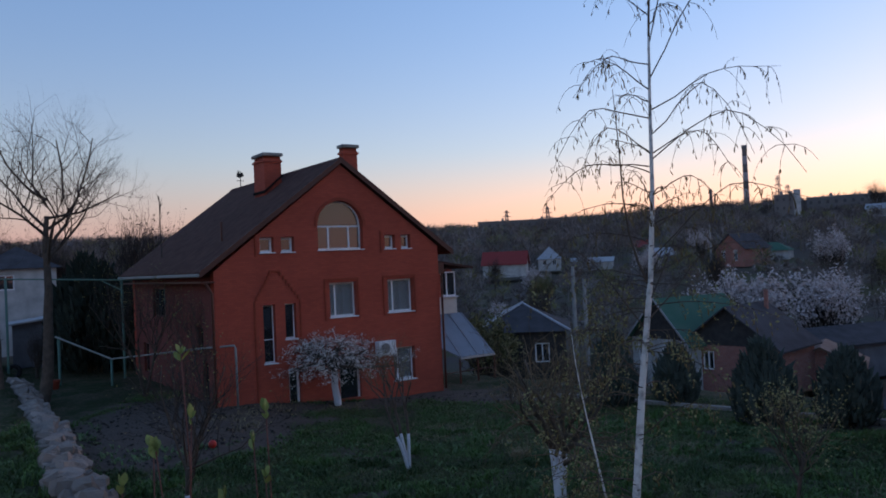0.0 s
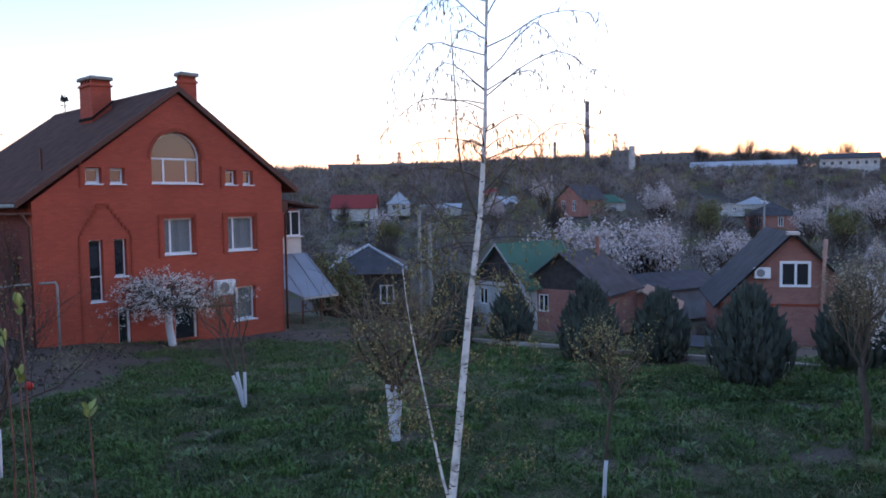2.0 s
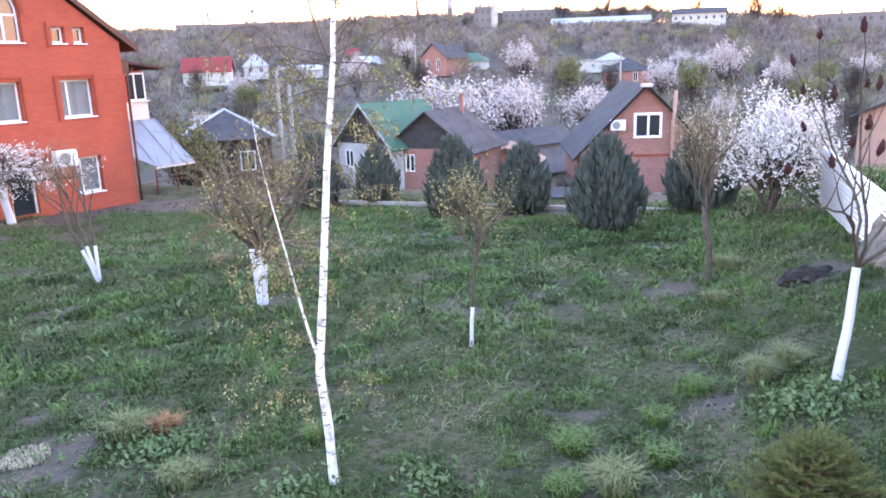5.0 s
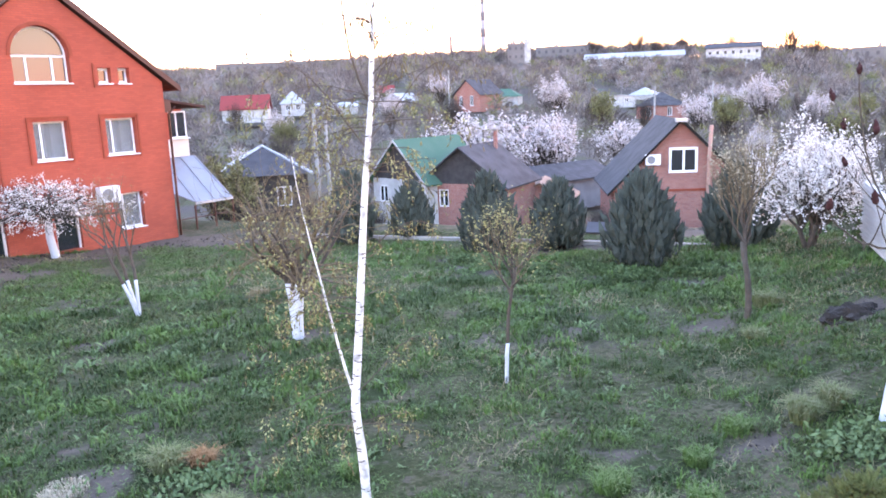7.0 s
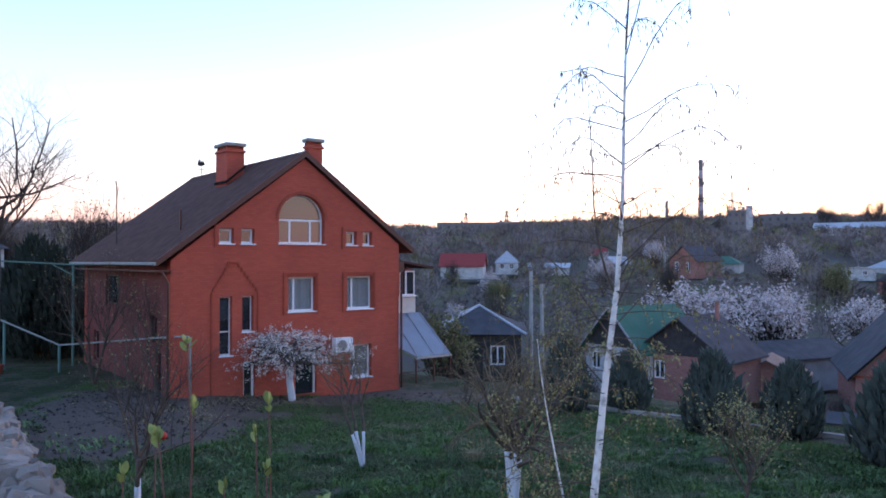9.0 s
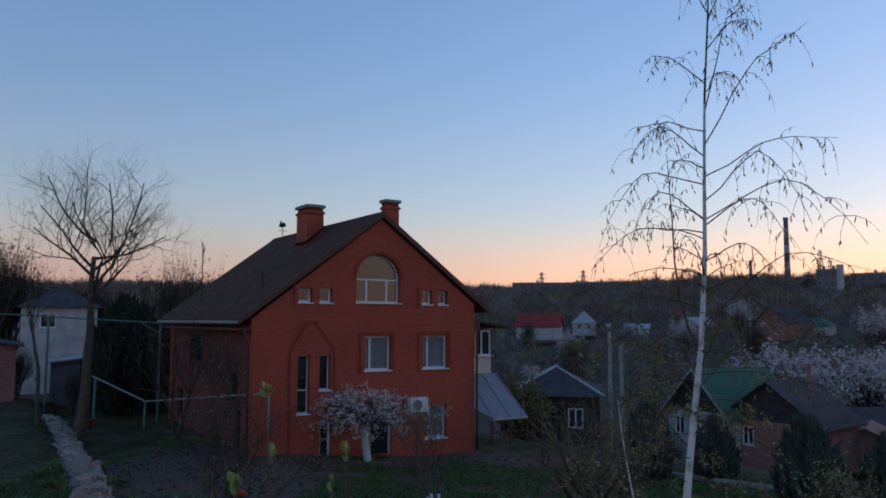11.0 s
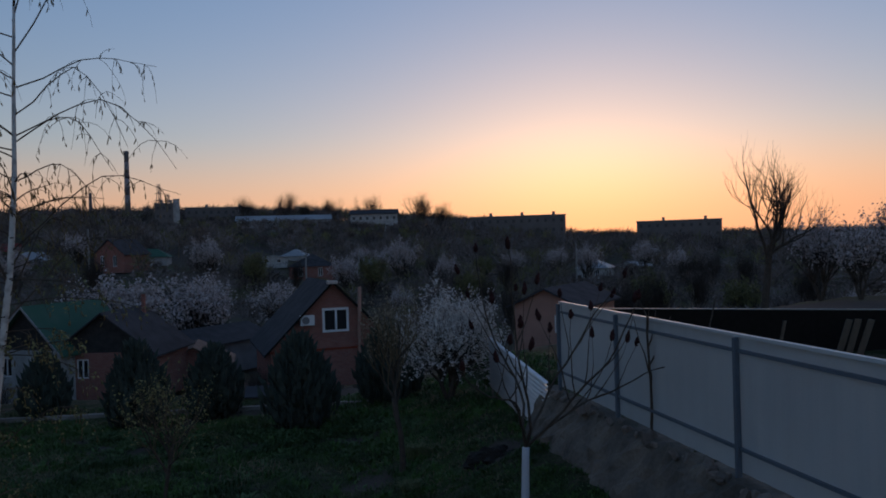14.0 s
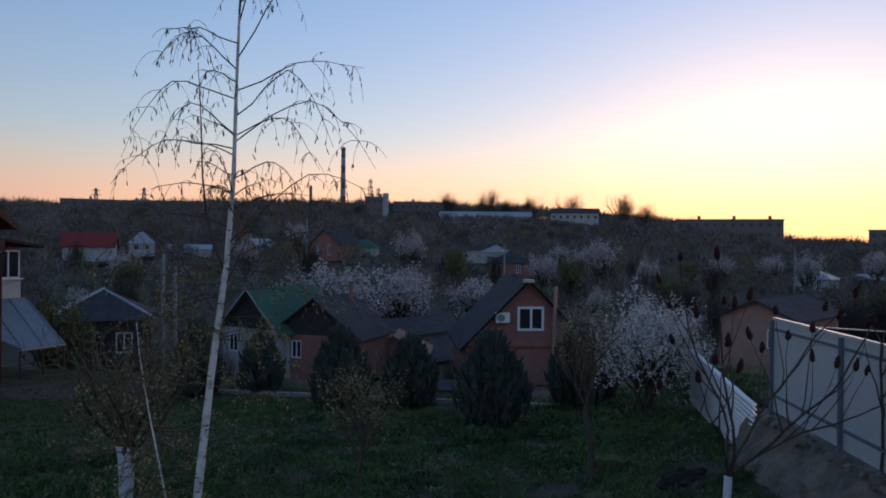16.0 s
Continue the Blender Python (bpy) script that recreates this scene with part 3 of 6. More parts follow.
    part("pane", prism([(cx + (r - 0.06) * math.cos(math.pi * k / n), 0.25, archw[3] + 0.05 + (r - 0.06) * math.sin(math.pi * k / n)) for k in range(n + 1)], (0, 0.01, 0)), GLASS_SKY, w)
    part("blind", boxes((archw[0] + 0.02, 0.32, archw[1], archw[2] - 0.02, 0.33, archw[3] + 0.35)), CURTAIN_WARM, w, "peach-coloured blind")
    for i, (a, b) in enumerate(smalls):
        w = window_unit("small_window", h, a + 0.01, 6.17, b - 0.01, 6.74, fr=0.085)
        part("curtain", boxes((a + 0.01, 0.32, 6.17, b - 0.01, 0.33, 6.74)), CURTAIN, w)
    for a, b in seconds:
        w = window_unit("window", h, a + 0.01, 3.46, b - 0.01, 4.84, splits=(0.26,), glass=GLASS_CLEAR)
        part("curtain", boxes((a, 0.42, 3.42, a + (b - a) * 0.46, 0.44, 4.86), (b - (b - a) * 0.36, 0.42, 3.42, b, 0.44, 4.86)), CURTAIN, w)
    w = window_unit("tall_window", h, -8.22, 1.91, -7.74, 4.13, bar=0.40, fr=0.04)
    w = window_unit("tall_window", h, -7.32, 2.78, -6.87, 4.13, fr=0.04)
    w = window_unit("window", h, -2.49, 0.55, -1.44, 1.92, splits=(0.28,), glass=GLASS_CLEAR)
    part("curtain", boxes((-2.52, 0.45, 0.5, -1.4, 0.47, 1.95)), CURTAIN, w, "patterned net curtain")
    for a, b, top in ((-7.28, -6.80, 1.61), (-5.08, -4.11, 1.80)):
        d = part("door", boxes((a + 0.06, 0.2, 0.1, b - 0.06, 0.26, top - 0.06)), GLASS, h, "dark glazed basement door")
        part("door_frame", boxes((a, 0.14, 0.1, a + 0.08, 0.3, top), (b - 0.08, 0.14, 0.1, b, 0.3, top), (a + 0.08, 0.14, top - 0.08, b - 0.08, 0.3, top)), WHITE, d)
    for y0, z0, y1, z1 in ((1.5, 2.4, 2.15, 3.4), (6.6, 3.6, 8.6, 4.9), (9.6, 0.9, 10.6, 2.3)):
        w = new("side_window")
        w.parent = h
        x = -HW + 0.12
        part("window_frame", boxes((x, y0, z0, x + 0.06, y0 + 0.07, z1), (x, y1 - 0.07, z0, x + 0.06, y1, z1), (x, y0 + 0.07, z1 - 0.07, x + 0.06, y1 - 0.07, z1), (x, y0 + 0.07, z0, x + 0.06, y1 - 0.07, z0 + 0.07)), PIPE_BROWN, w)
        part("pane", boxes((x + 0.02, y0 + 0.07, z0 + 0.07, x + 0.03, y1 - 0.07, z1 - 0.07)), GLASS, w)
    part("side_door", boxes((-HW + 0.15, 1.0, 0.2, -HW + 0.2, 1.7, 2.05)), DARK, h)
    # raised brick surrounds and the stepped gable ornament
    for a, b in seconds:
        part("window_surround", boxes((a - 0.24, -0.05, 3.35, a - 0.18, -0.003, 5.02), (a - 0.18, -0.05, 4.96, b + 0.1, -0.003, 5.02), (b + 0.04, -0.05, 3.35, b + 0.1, -0.003, 4.96)), BRICK_PLAIN, h)
    for a in (-8.46, -2.92):
        part("window_surround", boxes((a, -0.05, 6.0, a + 0.06, -0.003, 6.9)), BRICK_PLAIN, h)
    part("window_surround", boxes((-8.59, -0.05, 0.3, -8.53, -0.003, 4.3), (-6.72, -0.05, 2.6, -6.67, -0.003, 4.3)), BRICK_PLAIN, h)
    orn = bmesh.new()
    for k in range(7):
        z = 4.32 + k * 0.155
        box(orn, -8.52 + k * 0.095, -0.06, z, -8.45 + k * 0.095, -0.003, z + 0.155)
        box(orn, -6.80 - k * 0.12, -0.06, z, -6.73 - k * 0.12, -0.003, z + 0.155)
    box(orn, -7.92, -0.06, 5.40, -7.50, -0.003, 5.47)
    part("stepped_ornament", orn, BRICK_PLAIN, h, "stepped brick ornament over the tall windows")
    ring = half_ring(r + 0.16, r + 0.04, -0.04, archw[3], 0.037)
    part("arch_surround", ring, BRICK_PLAIN, h)
    # downpipes
    tube_part("downpipe", [[((0.35, -0.2, 5.2), 0.05), ((0.06, -0.12, 4.9), 0.05), ((0.06, -0.12, 2.0), 0.05), ((0.06, -0.12, -0.1), 0.05)]], PIPE_BROWN, h)
    tube_part("downpipe", [[((-HW - 0.35, -0.1, 5.1), 0.05), ((-HW - 0.12, -0.1, 4.7), 0.05), ((-HW - 0.12, -0.1, 0.3), 0.05)]], PIPE_BROWN, h)
    part("cornice", boxes((0.003, 0.0, EAVE - 0.55, 0.3, 0.3, EAVE - 0.05)), PIPE_BROWN, h)
    # glazed bay on the far side, its siding and roof
    b = part("bay", boxes((0.02, 3.05, 2.9, 3.12, 6.0, 3.72)), WHITE_SIDING, h, "pale siding under a glazed bay")
    for k in range(6):
        part("siding_board", boxes((0.02, 3.02, 2.92 + k * 0.135, 3.13, 3.049, 3.04 + k * 0.135)), WHITE_SIDING, b)
    part("bay_wall", boxes((0.02, 3.05, 3.72, 2.2, 6.0, 5.1), (2.2, 3.3, 5.0, 3.1, 6.0, 5.1), (2.2, 5.8, 3.72, 3.1, 6.0, 5.0)), BRICK, b)
    w = window_unit("bay_window", h, 2.2, 3.78, 3.12, 5.0, y=2.95, splits=(0.42,), recess=0.12)
    part("bay_roof", prism([(-0.1, 2.6, 5.75), (3.95, 2.6, 5.10), (3.95, 2.6, 5.2), (-0.1, 2.6, 5.87)], (0, 3.8, 0)), ROOF, b)
    # sloping sheet roof over the cellar steps
    def on_slope(x, y, lift=0.0):
        return (x, y, 0.84 + 0.85 * (y - 0.6) + lift)
    can = part("canopy", prism([on_slope(0.06, 1.95), on_slope(1.6, 0.78), on_slope(3.6, 0.78), on_slope(3.4, 3.0), on_slope(0.06, 3.0)], (0, 0, 0.05)), METAL_GREY, h, "grey sheet-metal canopy over cellar steps")
    for x0, x1, y0 in ((1.62, 1.62, 0.8), (3.52, 3.33, 0.8), (2.6, 2.55, 0.8), (0.65, 0.65, 1.5)):
        tube_part("seam", [[(on_slope(x0, y0, 0.06), 0.025), (on_slope(x1, 2.98, 0.06), 0.025)]], ZINC, can, sides=4)
    part("eave_trim", boxes((1.58, 0.75, 0.93, 3.62, 0.777, 1.03)), ZINC, can)
    for x, y in ((1.5, 0.75), (2.5, 0.7), (3.5, 0.7)):
        part("canopy_post", boxes((x, y, -1.2, x + 0.06, y + 0.06, 0.9)), PIPE_BROWN, can)
    part("canopy_rail", boxes((0.3, 0.78, 0.35, 3.5, 0.81, 0.39)), PIPE_BROWN, can)
    part("cellar_door", boxes((0.02, 1.2, -0.6, 0.06, 2.0, 1.2)), WHITE_SIDING, can)
    # air conditioner
    return h


house = build_house()


def air_conditioner(m, label):
    a = thing("air_conditioner", m, label, "air conditioner")
    part("casing", boxes((-0.42, -0.32, -0.3, 0.42, 0, 0.3, 0.02)), WHITE, a)
    bm = bmesh.new()
    bmesh.ops.create_cone(bm, cap_ends=True, segments=24, radius1=0.22, radius2=0.22, depth=0.02, matrix=pose(-0.1, -0.326, 0, 90))
    part("fan_grille", bm, METAL_GREY, a)
    for x in (-0.3, 0.3):
        part("bracket", boxes((x, -0.3, -0.36, x + 0.03, 0.02, -0.302)), ZINC, a)
    return a


air_conditioner(HOUSE @ pose(-3.0, -0.05, 2.0), "white air conditioner unit on the red brick wall")


# ---- neighbouring houses and the far hillside ----
def cottage(name, x, y, z, yaw, w, d, wall, rise, wall_mat, roof_mat, label, hip=0.0, gable_mat=None, windows=(), over=0.35, depth=2.5, chimney=None, group="", ridge_trim=None):
    """A house with its gable on local y = 0 and the ridge along y; windows: (x0, z0, x1, z1) on the gable wall."""
    c = thing(name, pose(x, y, z, 0, 0, yaw), label, "house", group)
    holes = [rect(*q) for q in windows]
    part("front_wall", wall_with_holes(bmesh.new(), [(-w / 2, -depth), (w / 2, -depth), (w / 2, wall), (-w / 2, wall)], holes, 0, 0.3), wall_mat, c)
    part("side_wall", boxes((-w / 2, 0.3, -depth, -w / 2 + 0.3, d - 0.3, wall)), wall_mat, c)
    part("side_wall", boxes((w / 2 - 0.3, 0.3, -depth, w / 2, d - 0.3, wall)), wall_mat, c)
    part("back_wall", boxes((-w / 2, d - 0.3, -depth, w / 2, d, wall)), wall_mat, c)
    k = rise / (w / 2)
    if hip:
        bm = bmesh.new()
        o = over
        e = [bm.verts.new(p) for p in ((-w / 2 - o, -o, wall - k * o * 0.5), (w / 2 + o, -o, wall - k * o * 0.5), (w / 2 + o, d + o, wall - k * o * 0.5), (-w / 2 - o, d + o, wall - k * o * 0.5))]
        r = [bm.verts.new(p) for p in ((0, hip, wall + rise), (0, d - hip, wall + rise))]
        for f in ((e[0], e[1], r[0]), (e[1], e[2], r[1], r[0]), (e[2], e[3], r[1]), (e[3], e[0], r[0], r[1]), (e[3], e[2], e[1], e[0])):
            bm.faces.new(f)
        roof = part("roof", bm, roof_mat, c)
        if ridge_trim:
            for a in ((-w / 2 - o, -o), (w / 2 + o, -o), (-w / 2 - o, d + o)):
                rr = (0, hip) if a[1] < 0 else (0, d - hip)
                tube_part("hip_flashing", [[((a[0], a[1], wall - k * o * 0.5 + 0.02), 0.09), ((rr[0], rr[1], wall + rise + 0.03), 0.09)]], ridge_trim, roof, sides=5)
    else:
        part("gable", prism([(-w / 2, 0.02, wall), (w / 2, 0.02, wall), (0, 0.02, wall + rise)], (0, 0.2, 0)), gable_mat or wall_mat, c)
        part("gable", prism([(-w / 2, d - 0.22, wall), (w / 2, d - 0.22, wall), (0, d - 0.22, wall + rise)], (0, 0.2, 0)), gable_mat or wall_mat, c)
        for s in (-1, 1):
            xe = s * (w / 2 + over)
            ze = wall - k * over
            slope = part("roof_slope", prism([(xe, -over, ze), (0, -over, wall + rise), (0, -over, wall + rise + 0.1), (xe, -over, ze + 0.1)], (0, d + 2 * over, 0)), roof_mat, c)
            if ridge_trim:
                part("verge", prism([(xe, -over - 0.03, ze - 0.03), (0, -over - 0.03, wall + rise - 0.03), (0, -over - 0.03, wall + rise + 0.13), (xe, -over - 0.03, ze + 0.13)], (0, 0.027, 0)), ridge_trim, slope)
    for q in windows:
        w2 = new("window")
        w2.parent = c
        x0, z0, x1, z1 = q
        bm = boxes((x0, 0.05, z0, x0 + 0.08, 0.13, z1), (x1 - 0.08, 0.05, z0, x1, 0.13, z1), (x0 + 0.08, 0.05, z1 - 0.08, x1 - 0.08, 0.13, z1), (x0 + 0.08, 0.05, z0, x1 - 0.08, 0.13, z0 + 0.08), ((x0 + x1) / 2 - 0.04, 0.05, z0 + 0.08, (x0 + x1) / 2 + 0.04, 0.13, z1 - 0.08))
        part("window_frame", bm, WHITE, w2)
        part("pane", boxes((x0 + 0.08, 0.08, z0 + 0.08, x1 - 0.08, 0.1, z1 - 0.08)), GLASS, w2)
        part("interior", boxes((x0 - 0.2, 0.5, z0 - 0.2, x1 + 0.2, 0.52, z1 + 0.2)), DARK, w2)
    if chimney:
        cx, cy, cz0, cz1, cs = chimney
        ch = part("chimney", boxes((cx - cs / 2, cy - cs / 2, cz0, cx + cs / 2, cy + cs / 2, cz1)), BRICK_DARK, c)
        part("chimney_cap", boxes((cx - cs / 2 - 0.06, cy - cs / 2 - 0.06, cz1 - 0.004, cx + cs / 2 + 0.06, cy + cs / 2 + 0.06, cz1 + 0.09)), CONCRETE, ch)
    return c


# the small brick house past the conifers
SMALL = pose(26.84, 37.95, 0.48, 0, 0, -24.0)
small = cottage("cottage", 26.84, 37.95, 0.48, -24.0, 7.4, 8.0, -0.75, 3.75, BRICK_DARK, ROOF_GREY, "small brick cottage with a steep dark gabled roof", windows=(), depth=3.2, over=0.4, ridge_trim=DARK)
w = new("window")
w.parent = small
part("window_frame", boxes((-0.62, -0.05, 0.05, -0.48, 0.06, 1.5), (0.84, -0.05, 0.05, 0.98, 0.06, 1.5), (-0.48, -0.05, 1.36, 0.84, 0.06, 1.5), (-0.48, -0.05, 0.05, 0.84, 0.06, 0.19), (0.14, -0.05, 0.19, 0.26, 0.06, 1.36)), WHITE, w, "broad white window frame")
part("pane", boxes((-0.48, -0.01, 0.19, 0.14, 0.015, 1.36)), GLASS, w)
part("pane", boxes((0.26, -0.01, 0.19, 0.84, 0.015, 1.36)), GLASS, w)
tube_part("flue_pipe", [[((1.55, -0.25, -1.3), 0.11), ((1.55, -0.25, 0.5), 0.11), ((1.58, -0.55, 2.7), 0.11)]], PLASTER_PINK, small, "pale flue pipe up the gable wall")
part("roof_cap", boxes((-0.3, -0.46, 2.95, 0.3, 0.1, 3.13)), ZINC, small)
part("brick_course", boxes((-3.79, -0.05, -1.0, 3.79, -0.003, -0.88)), BRICK_PLAIN, small)
air_conditioner(SMALL @ pose(-1.55, -0.02, 0.85), "white air conditioner unit on the cottage gable")

# green-roofed house and the timber-gabled one beside it
green = cottage("cottage", 12.7, 47.6, 0.45, -62, 4.9, 5.4, -0.15, 2.4, PLASTER, ROOF_GREEN, "whitewashed cottage with a green tin roof and timber gable", gable_mat=DARK_BOARDS, windows=((-1.9, -1.7, -1.1, -0.6), (0.2, -1.7, 1.0, -0.6)), depth=3.2, chimney=None, ridge_trim=ZINC)
timber = cottage("cottage", 15.9, 44.7, 0.38, -46, 5.8, 5.0, -0.35, 2.2, BRICK_DARK, ROOF_GREY, "low brick cottage with a grey slate roof and dark boarded gable", gable_mat=DARK_BOARDS, windows=((-1.6, -1.8, -0.9, -0.7), (1.2, -1.8, 1.9, -0.7)), depth=3.2, chimney=(0.5, 4.2, 1.2, 2.7, 0.2))
shed = cottage("lean_to_shed", 21.8, 46.0, -0.6, -30, 4.2, 4.0, -0.9, 1.0, BRICK_DARK, ROOF_BROWN, "outbuilding under rusty pink roofing sheets", depth=2.5)
cottage("garden_shed", 22.5, 53.0, -0.5, -70, 5.0, 9.0, -0.6, 0.9, PLASTER_DIM, ROOF_GREY, "long low shed with a pale grey roof", depth=3)
cottage("hipped_house", 4.21, 47.5, 0.21, -8, 5.4, 6.0, 1.0, 1.5, DARK_BOARDS, ROOF_GREY, "single-storey house with a dark hipped slate roof", hip=2.6, windows=((0.8, -1.0, 1.7, 0.2),), depth=3.8, ridge_trim=ZINC)
cottage("brick_outbuilding", 34.2, 27.6, 0.5, -72, 3.9, 7.0, 1.45, 0.9, PLASTER_PINK, ROOF_GREY, "pinkish brick outbuilding with a shallow grey roof", windows=((0.5, -0.1, 1.2, 0.9),), depth=3.5)
# houses towards the street on the other side
cottage("white_house", -28.6, 50.4, 2.2, 30, 4.6, 6.0, 4.4, 1.5, PLASTER, ROOF_GREY, "white rendered house with a grey hipped roof", hip=2.8, windows=((-1.2, 2.9, -0.2, 3.9),), depth=4)
cottage("garden_store", -22.5, 44.0, 1.0, 28, 5.0, 3.0, 2.2, 0.3, PLASTER_DIM, ROOF_PALE, "grey rendered store with a flat pale roof", depth=3)
cottage("brick_annex", -26.2, 37.2, 1.0, 32, 5.0, 5.0, 3.3, 0.4, BRICK_DARK, ROOF_GREY, "flat-roofed red brick annex with a white window", windows=((-0.2, 1.2, 1.0, 2.8),), depth=3)

# x, y, base, turn from facing the terrace, width, depth, wall, rise, wall material, roof material, hip
HILLSIDE = [
    (14.3, 144.4, 2.9, 84, 5.0, 8.0, 1.9, 2.2, PLASTER, ROOF_RED, 0), (19.5, 151.4, 3.6, 0, 4.5, 5, 1.8, 2.3, PLASTER, ROOF_PALE, 2.0), (32.2, 152.5, 2.4, 86, 4, 8, 1.9, 0.8, PLASTER, ROOF_PALE, 0),
    (51.5, 197.6, 5.8, 84, 4.5, 6, 1.4, 1.6, PLASTER_PINK, ROOF_RED, 0), (43.7, 167.0, 3.2, -40, 5, 6, 1.6, 1.7, PLASTER_DIM, ROOF_PALE, 0), (49.5, 136.1, 3.1, -38, 6, 7, 2.6, 2.5, BRICK_DARK, ROOF_GREY, 0),
    (64.0, 144.6, 3.8, 80, 5, 7, 1.2, 1.5, PLASTER, ROOF_GREEN, 2.2)]
VILLAGE = [
    (95.0, 169.0, 1.4, -35, 4, 5, 2.0, 2.2, PLASTER, ROOF_GREEN, 0), (84.0, 139.6, 2.5, 0, 6, 4, 1.5, 0.3, PLASTER, ROOF_PALE, 0), (97.0, 152.7, 2.9, -20, 6, 5, 1.2, 1.6, PLASTER, ROOF_PALE, 2.2),
    (80.1, 119.5, 0.1, 0, 8.6, 7, 2.3, 2.3, BRICK_DARK, ROOF_GREY, 3.2), (101.9, 131.0, 0.4, 0, 5.2, 5, 1.5, 1.7, PLASTER, ROOF_PALE, 2.4), (128.7, 91.9, -2.4, -15, 6.5, 6, 2.5, 1.7, PLASTER, ROOF_PALE, 2.4),
    (159.2, 103.1, -2.3, -30, 7, 6, 1.5, 1.0, PLASTER, ROOF_PALE, 0), (170.6, 82.9, -4.6, 0, 7, 6, 1.4, 1.0, PLASTER, ROOF_PALE, 2.6)]
FAR = HILLSIDE + VILLAGE + [(-52, 84, 1.5, 0, 7, 7, 2.6, 2.2, PLASTER, ROOF_PALE, 3)]
FAR_LABEL = {"red_tin": "small village house with a red tin roof", "galvanised_sheet": "small pale-walled village house with a light sheet roof", "slate_sheet": "village house with a grey slate roof", "green_tin": "village house with a greenish tin roof"}
for x, y, base, turn, fw, fd, fwall, frise, wm, rm, fhip in FAR:
    cottage("village_house", x, y, base, turn - math.degrees(math.atan2(x, y)), fw, fd, fwall, frise, wm, rm, FAR_LABEL[rm.name], hip=fhip, depth=0.7, windows=((-fw * 0.3, 0.4, -fw * 0.3 + 0.8, fwall - 0.3), (fw * 0.12, 0.4, fw * 0.12 + 0.8, fwall - 0.3)) if fwall > 1.3 else (), group="village houses in the valley")


def block(name, x, y, z, yaw, w, d, h, rows, cols, mat, label, pitch=0.0, roof_mat=None, skip=0):
    """A long hilltop building with real window openings set into its front."""
    b = thing(name, pose(x, y, z, 0, 0, yaw), label, "building")
    holes = []
    for i in range(cols):
        for j in range(rows):
            wx = -w / 2 + w * (i + 0.5) / cols
            wz = h * (j + 0.35) / rows
            holes.append((wx - w / cols * 0.17, wz, wx + w / cols * 0.17, wz + h / rows * 0.34))
    part("front_wall", wall_with_holes(bmesh.new(), rect(-w / 2, -6, w / 2, h), [rect(*q) for q in holes], 0, 0.4), mat, b)
    part("core", boxes((-w / 2, 0.41, -6, w / 2, d, h)), mat, b)
    for q in holes:
        part("window", boxes((q[0], 0.25, q[1], q[2], 0.3, q[3])), WINDOW_FAR, b)
    if pitch:
        part("roof", prism([(-w / 2 - 0.5, -0.6, h), (-w / 2 - 0.5, d / 2, h + pitch), (-w / 2 - 0.5, d + 0.6, h)], (w + 1, 0, 0)), roof_mat or ROOF_GREY, b)
    else:
        part("parapet", boxes((-w / 2 - 0.2, -0.2, h, w / 2 + 0.2, d + 0.2, h + 0.4)), CONCRETE, b)
        for k in range(max(2, cols // 4)):
            xx = -w / 2 + w * (k + 0.6) / max(2, cols // 4)
            part("roof_vent", boxes((xx, d * 0.4, h + 0.4, xx + 1.0, d * 0.4 + 1.0, h + 1.6)), CONCRETE, b)
    return b


block("apartment_block", 199, 172, 8.2, -49.3, 32.5, 11, 6.4, 2, 12, PANEL, "long grey apartment block on the hilltop")
block("apartment_block", 248.5, 139.5, 5.6, -60.7, 29, 11, 6.2, 2, 10, PANEL, "long grey apartment block on the hilltop")
block("school_building", 168.6, 212.3, 11.4, -38.5, 16.5, 9, 5.9, 2, 7, PLASTER, "white two-storey building on the hillside", pitch=1.8)
block("long_pale_building", 147.4, 237, 13.2, -32, 33, 9, 3.0, 1, 14, PLASTER, "long low building with a pale roof on the hillside", pitch=1.9, roof_mat=ROOF_PALE)
block("lift_tower_building", 112.2, 257, 14.0, -23.6, 6.0, 8, 8.6, 3, 3, PANEL, "pale concrete block on the hilltop")
part("tower", boxes((3.0, 0.6, -6, 5.2, 4.4, 10.4)), PLASTER, bpy.data.objects["lift_tower_building"])
block("long_hilltop_building", 137.7, 267, 15.5, -27.3, 24, 10, 6.6, 2, 9, PANEL, "long dark flat-roofed building on the hilltop")
block("long_hilltop_building", 29.3, 330, 14.8, -5, 34, 10, 7.0, 2, 10, PANEL, "long dark flat-roofed building on the hilltop")
block("long_hilltop_building", 60, 345, 17.0, -10, 40, 10, 6.0, 2, 11, PANEL, "long dark flat-roofed building on the hilltop")

STACK = material("sooty_brick", (0.20, 0.16, 0.15), 0.95, vary=0.3, scale=0.2, second=(0.12, 0.10, 0.095))
STACK_PALE = material("faded_white_band", (0.36, 0.31, 0.30), 0.95, vary=0.2, scale=0.3)
stack = thing("smokestack", pose(152.7, 392.9, 19), "tall sooty smokestack with faded pale bands", "chimney")
for k in range(9):
    z0, z1 = (-2.0 if k == 0 else 4.2 * k), 4.2 * (k + 1)
    tube_part("band", [[((0, 0, z0), 1.6 - 0.013 * z0), ((0, 0, z1), 1.6 - 0.013 * z1)]], STACK if k % 2 == 0 or k < 3 else STACK_PALE, stack, sides=16)
tube_part("rim", [[((0, 0, 37.5), 1.28), ((0, 0, 39.2), 1.28)]], PANEL, stack, sides=16)
low_stack = thing("smokestack", pose(110.3, 322.2, 20), "short sooty brick smokestack on the skyline", "chimney")
tube_part("shaft", [[((0, 0, -2), 0.9), ((0, 0, 11), 0.6)]], STACK, low_stack, sides=12)


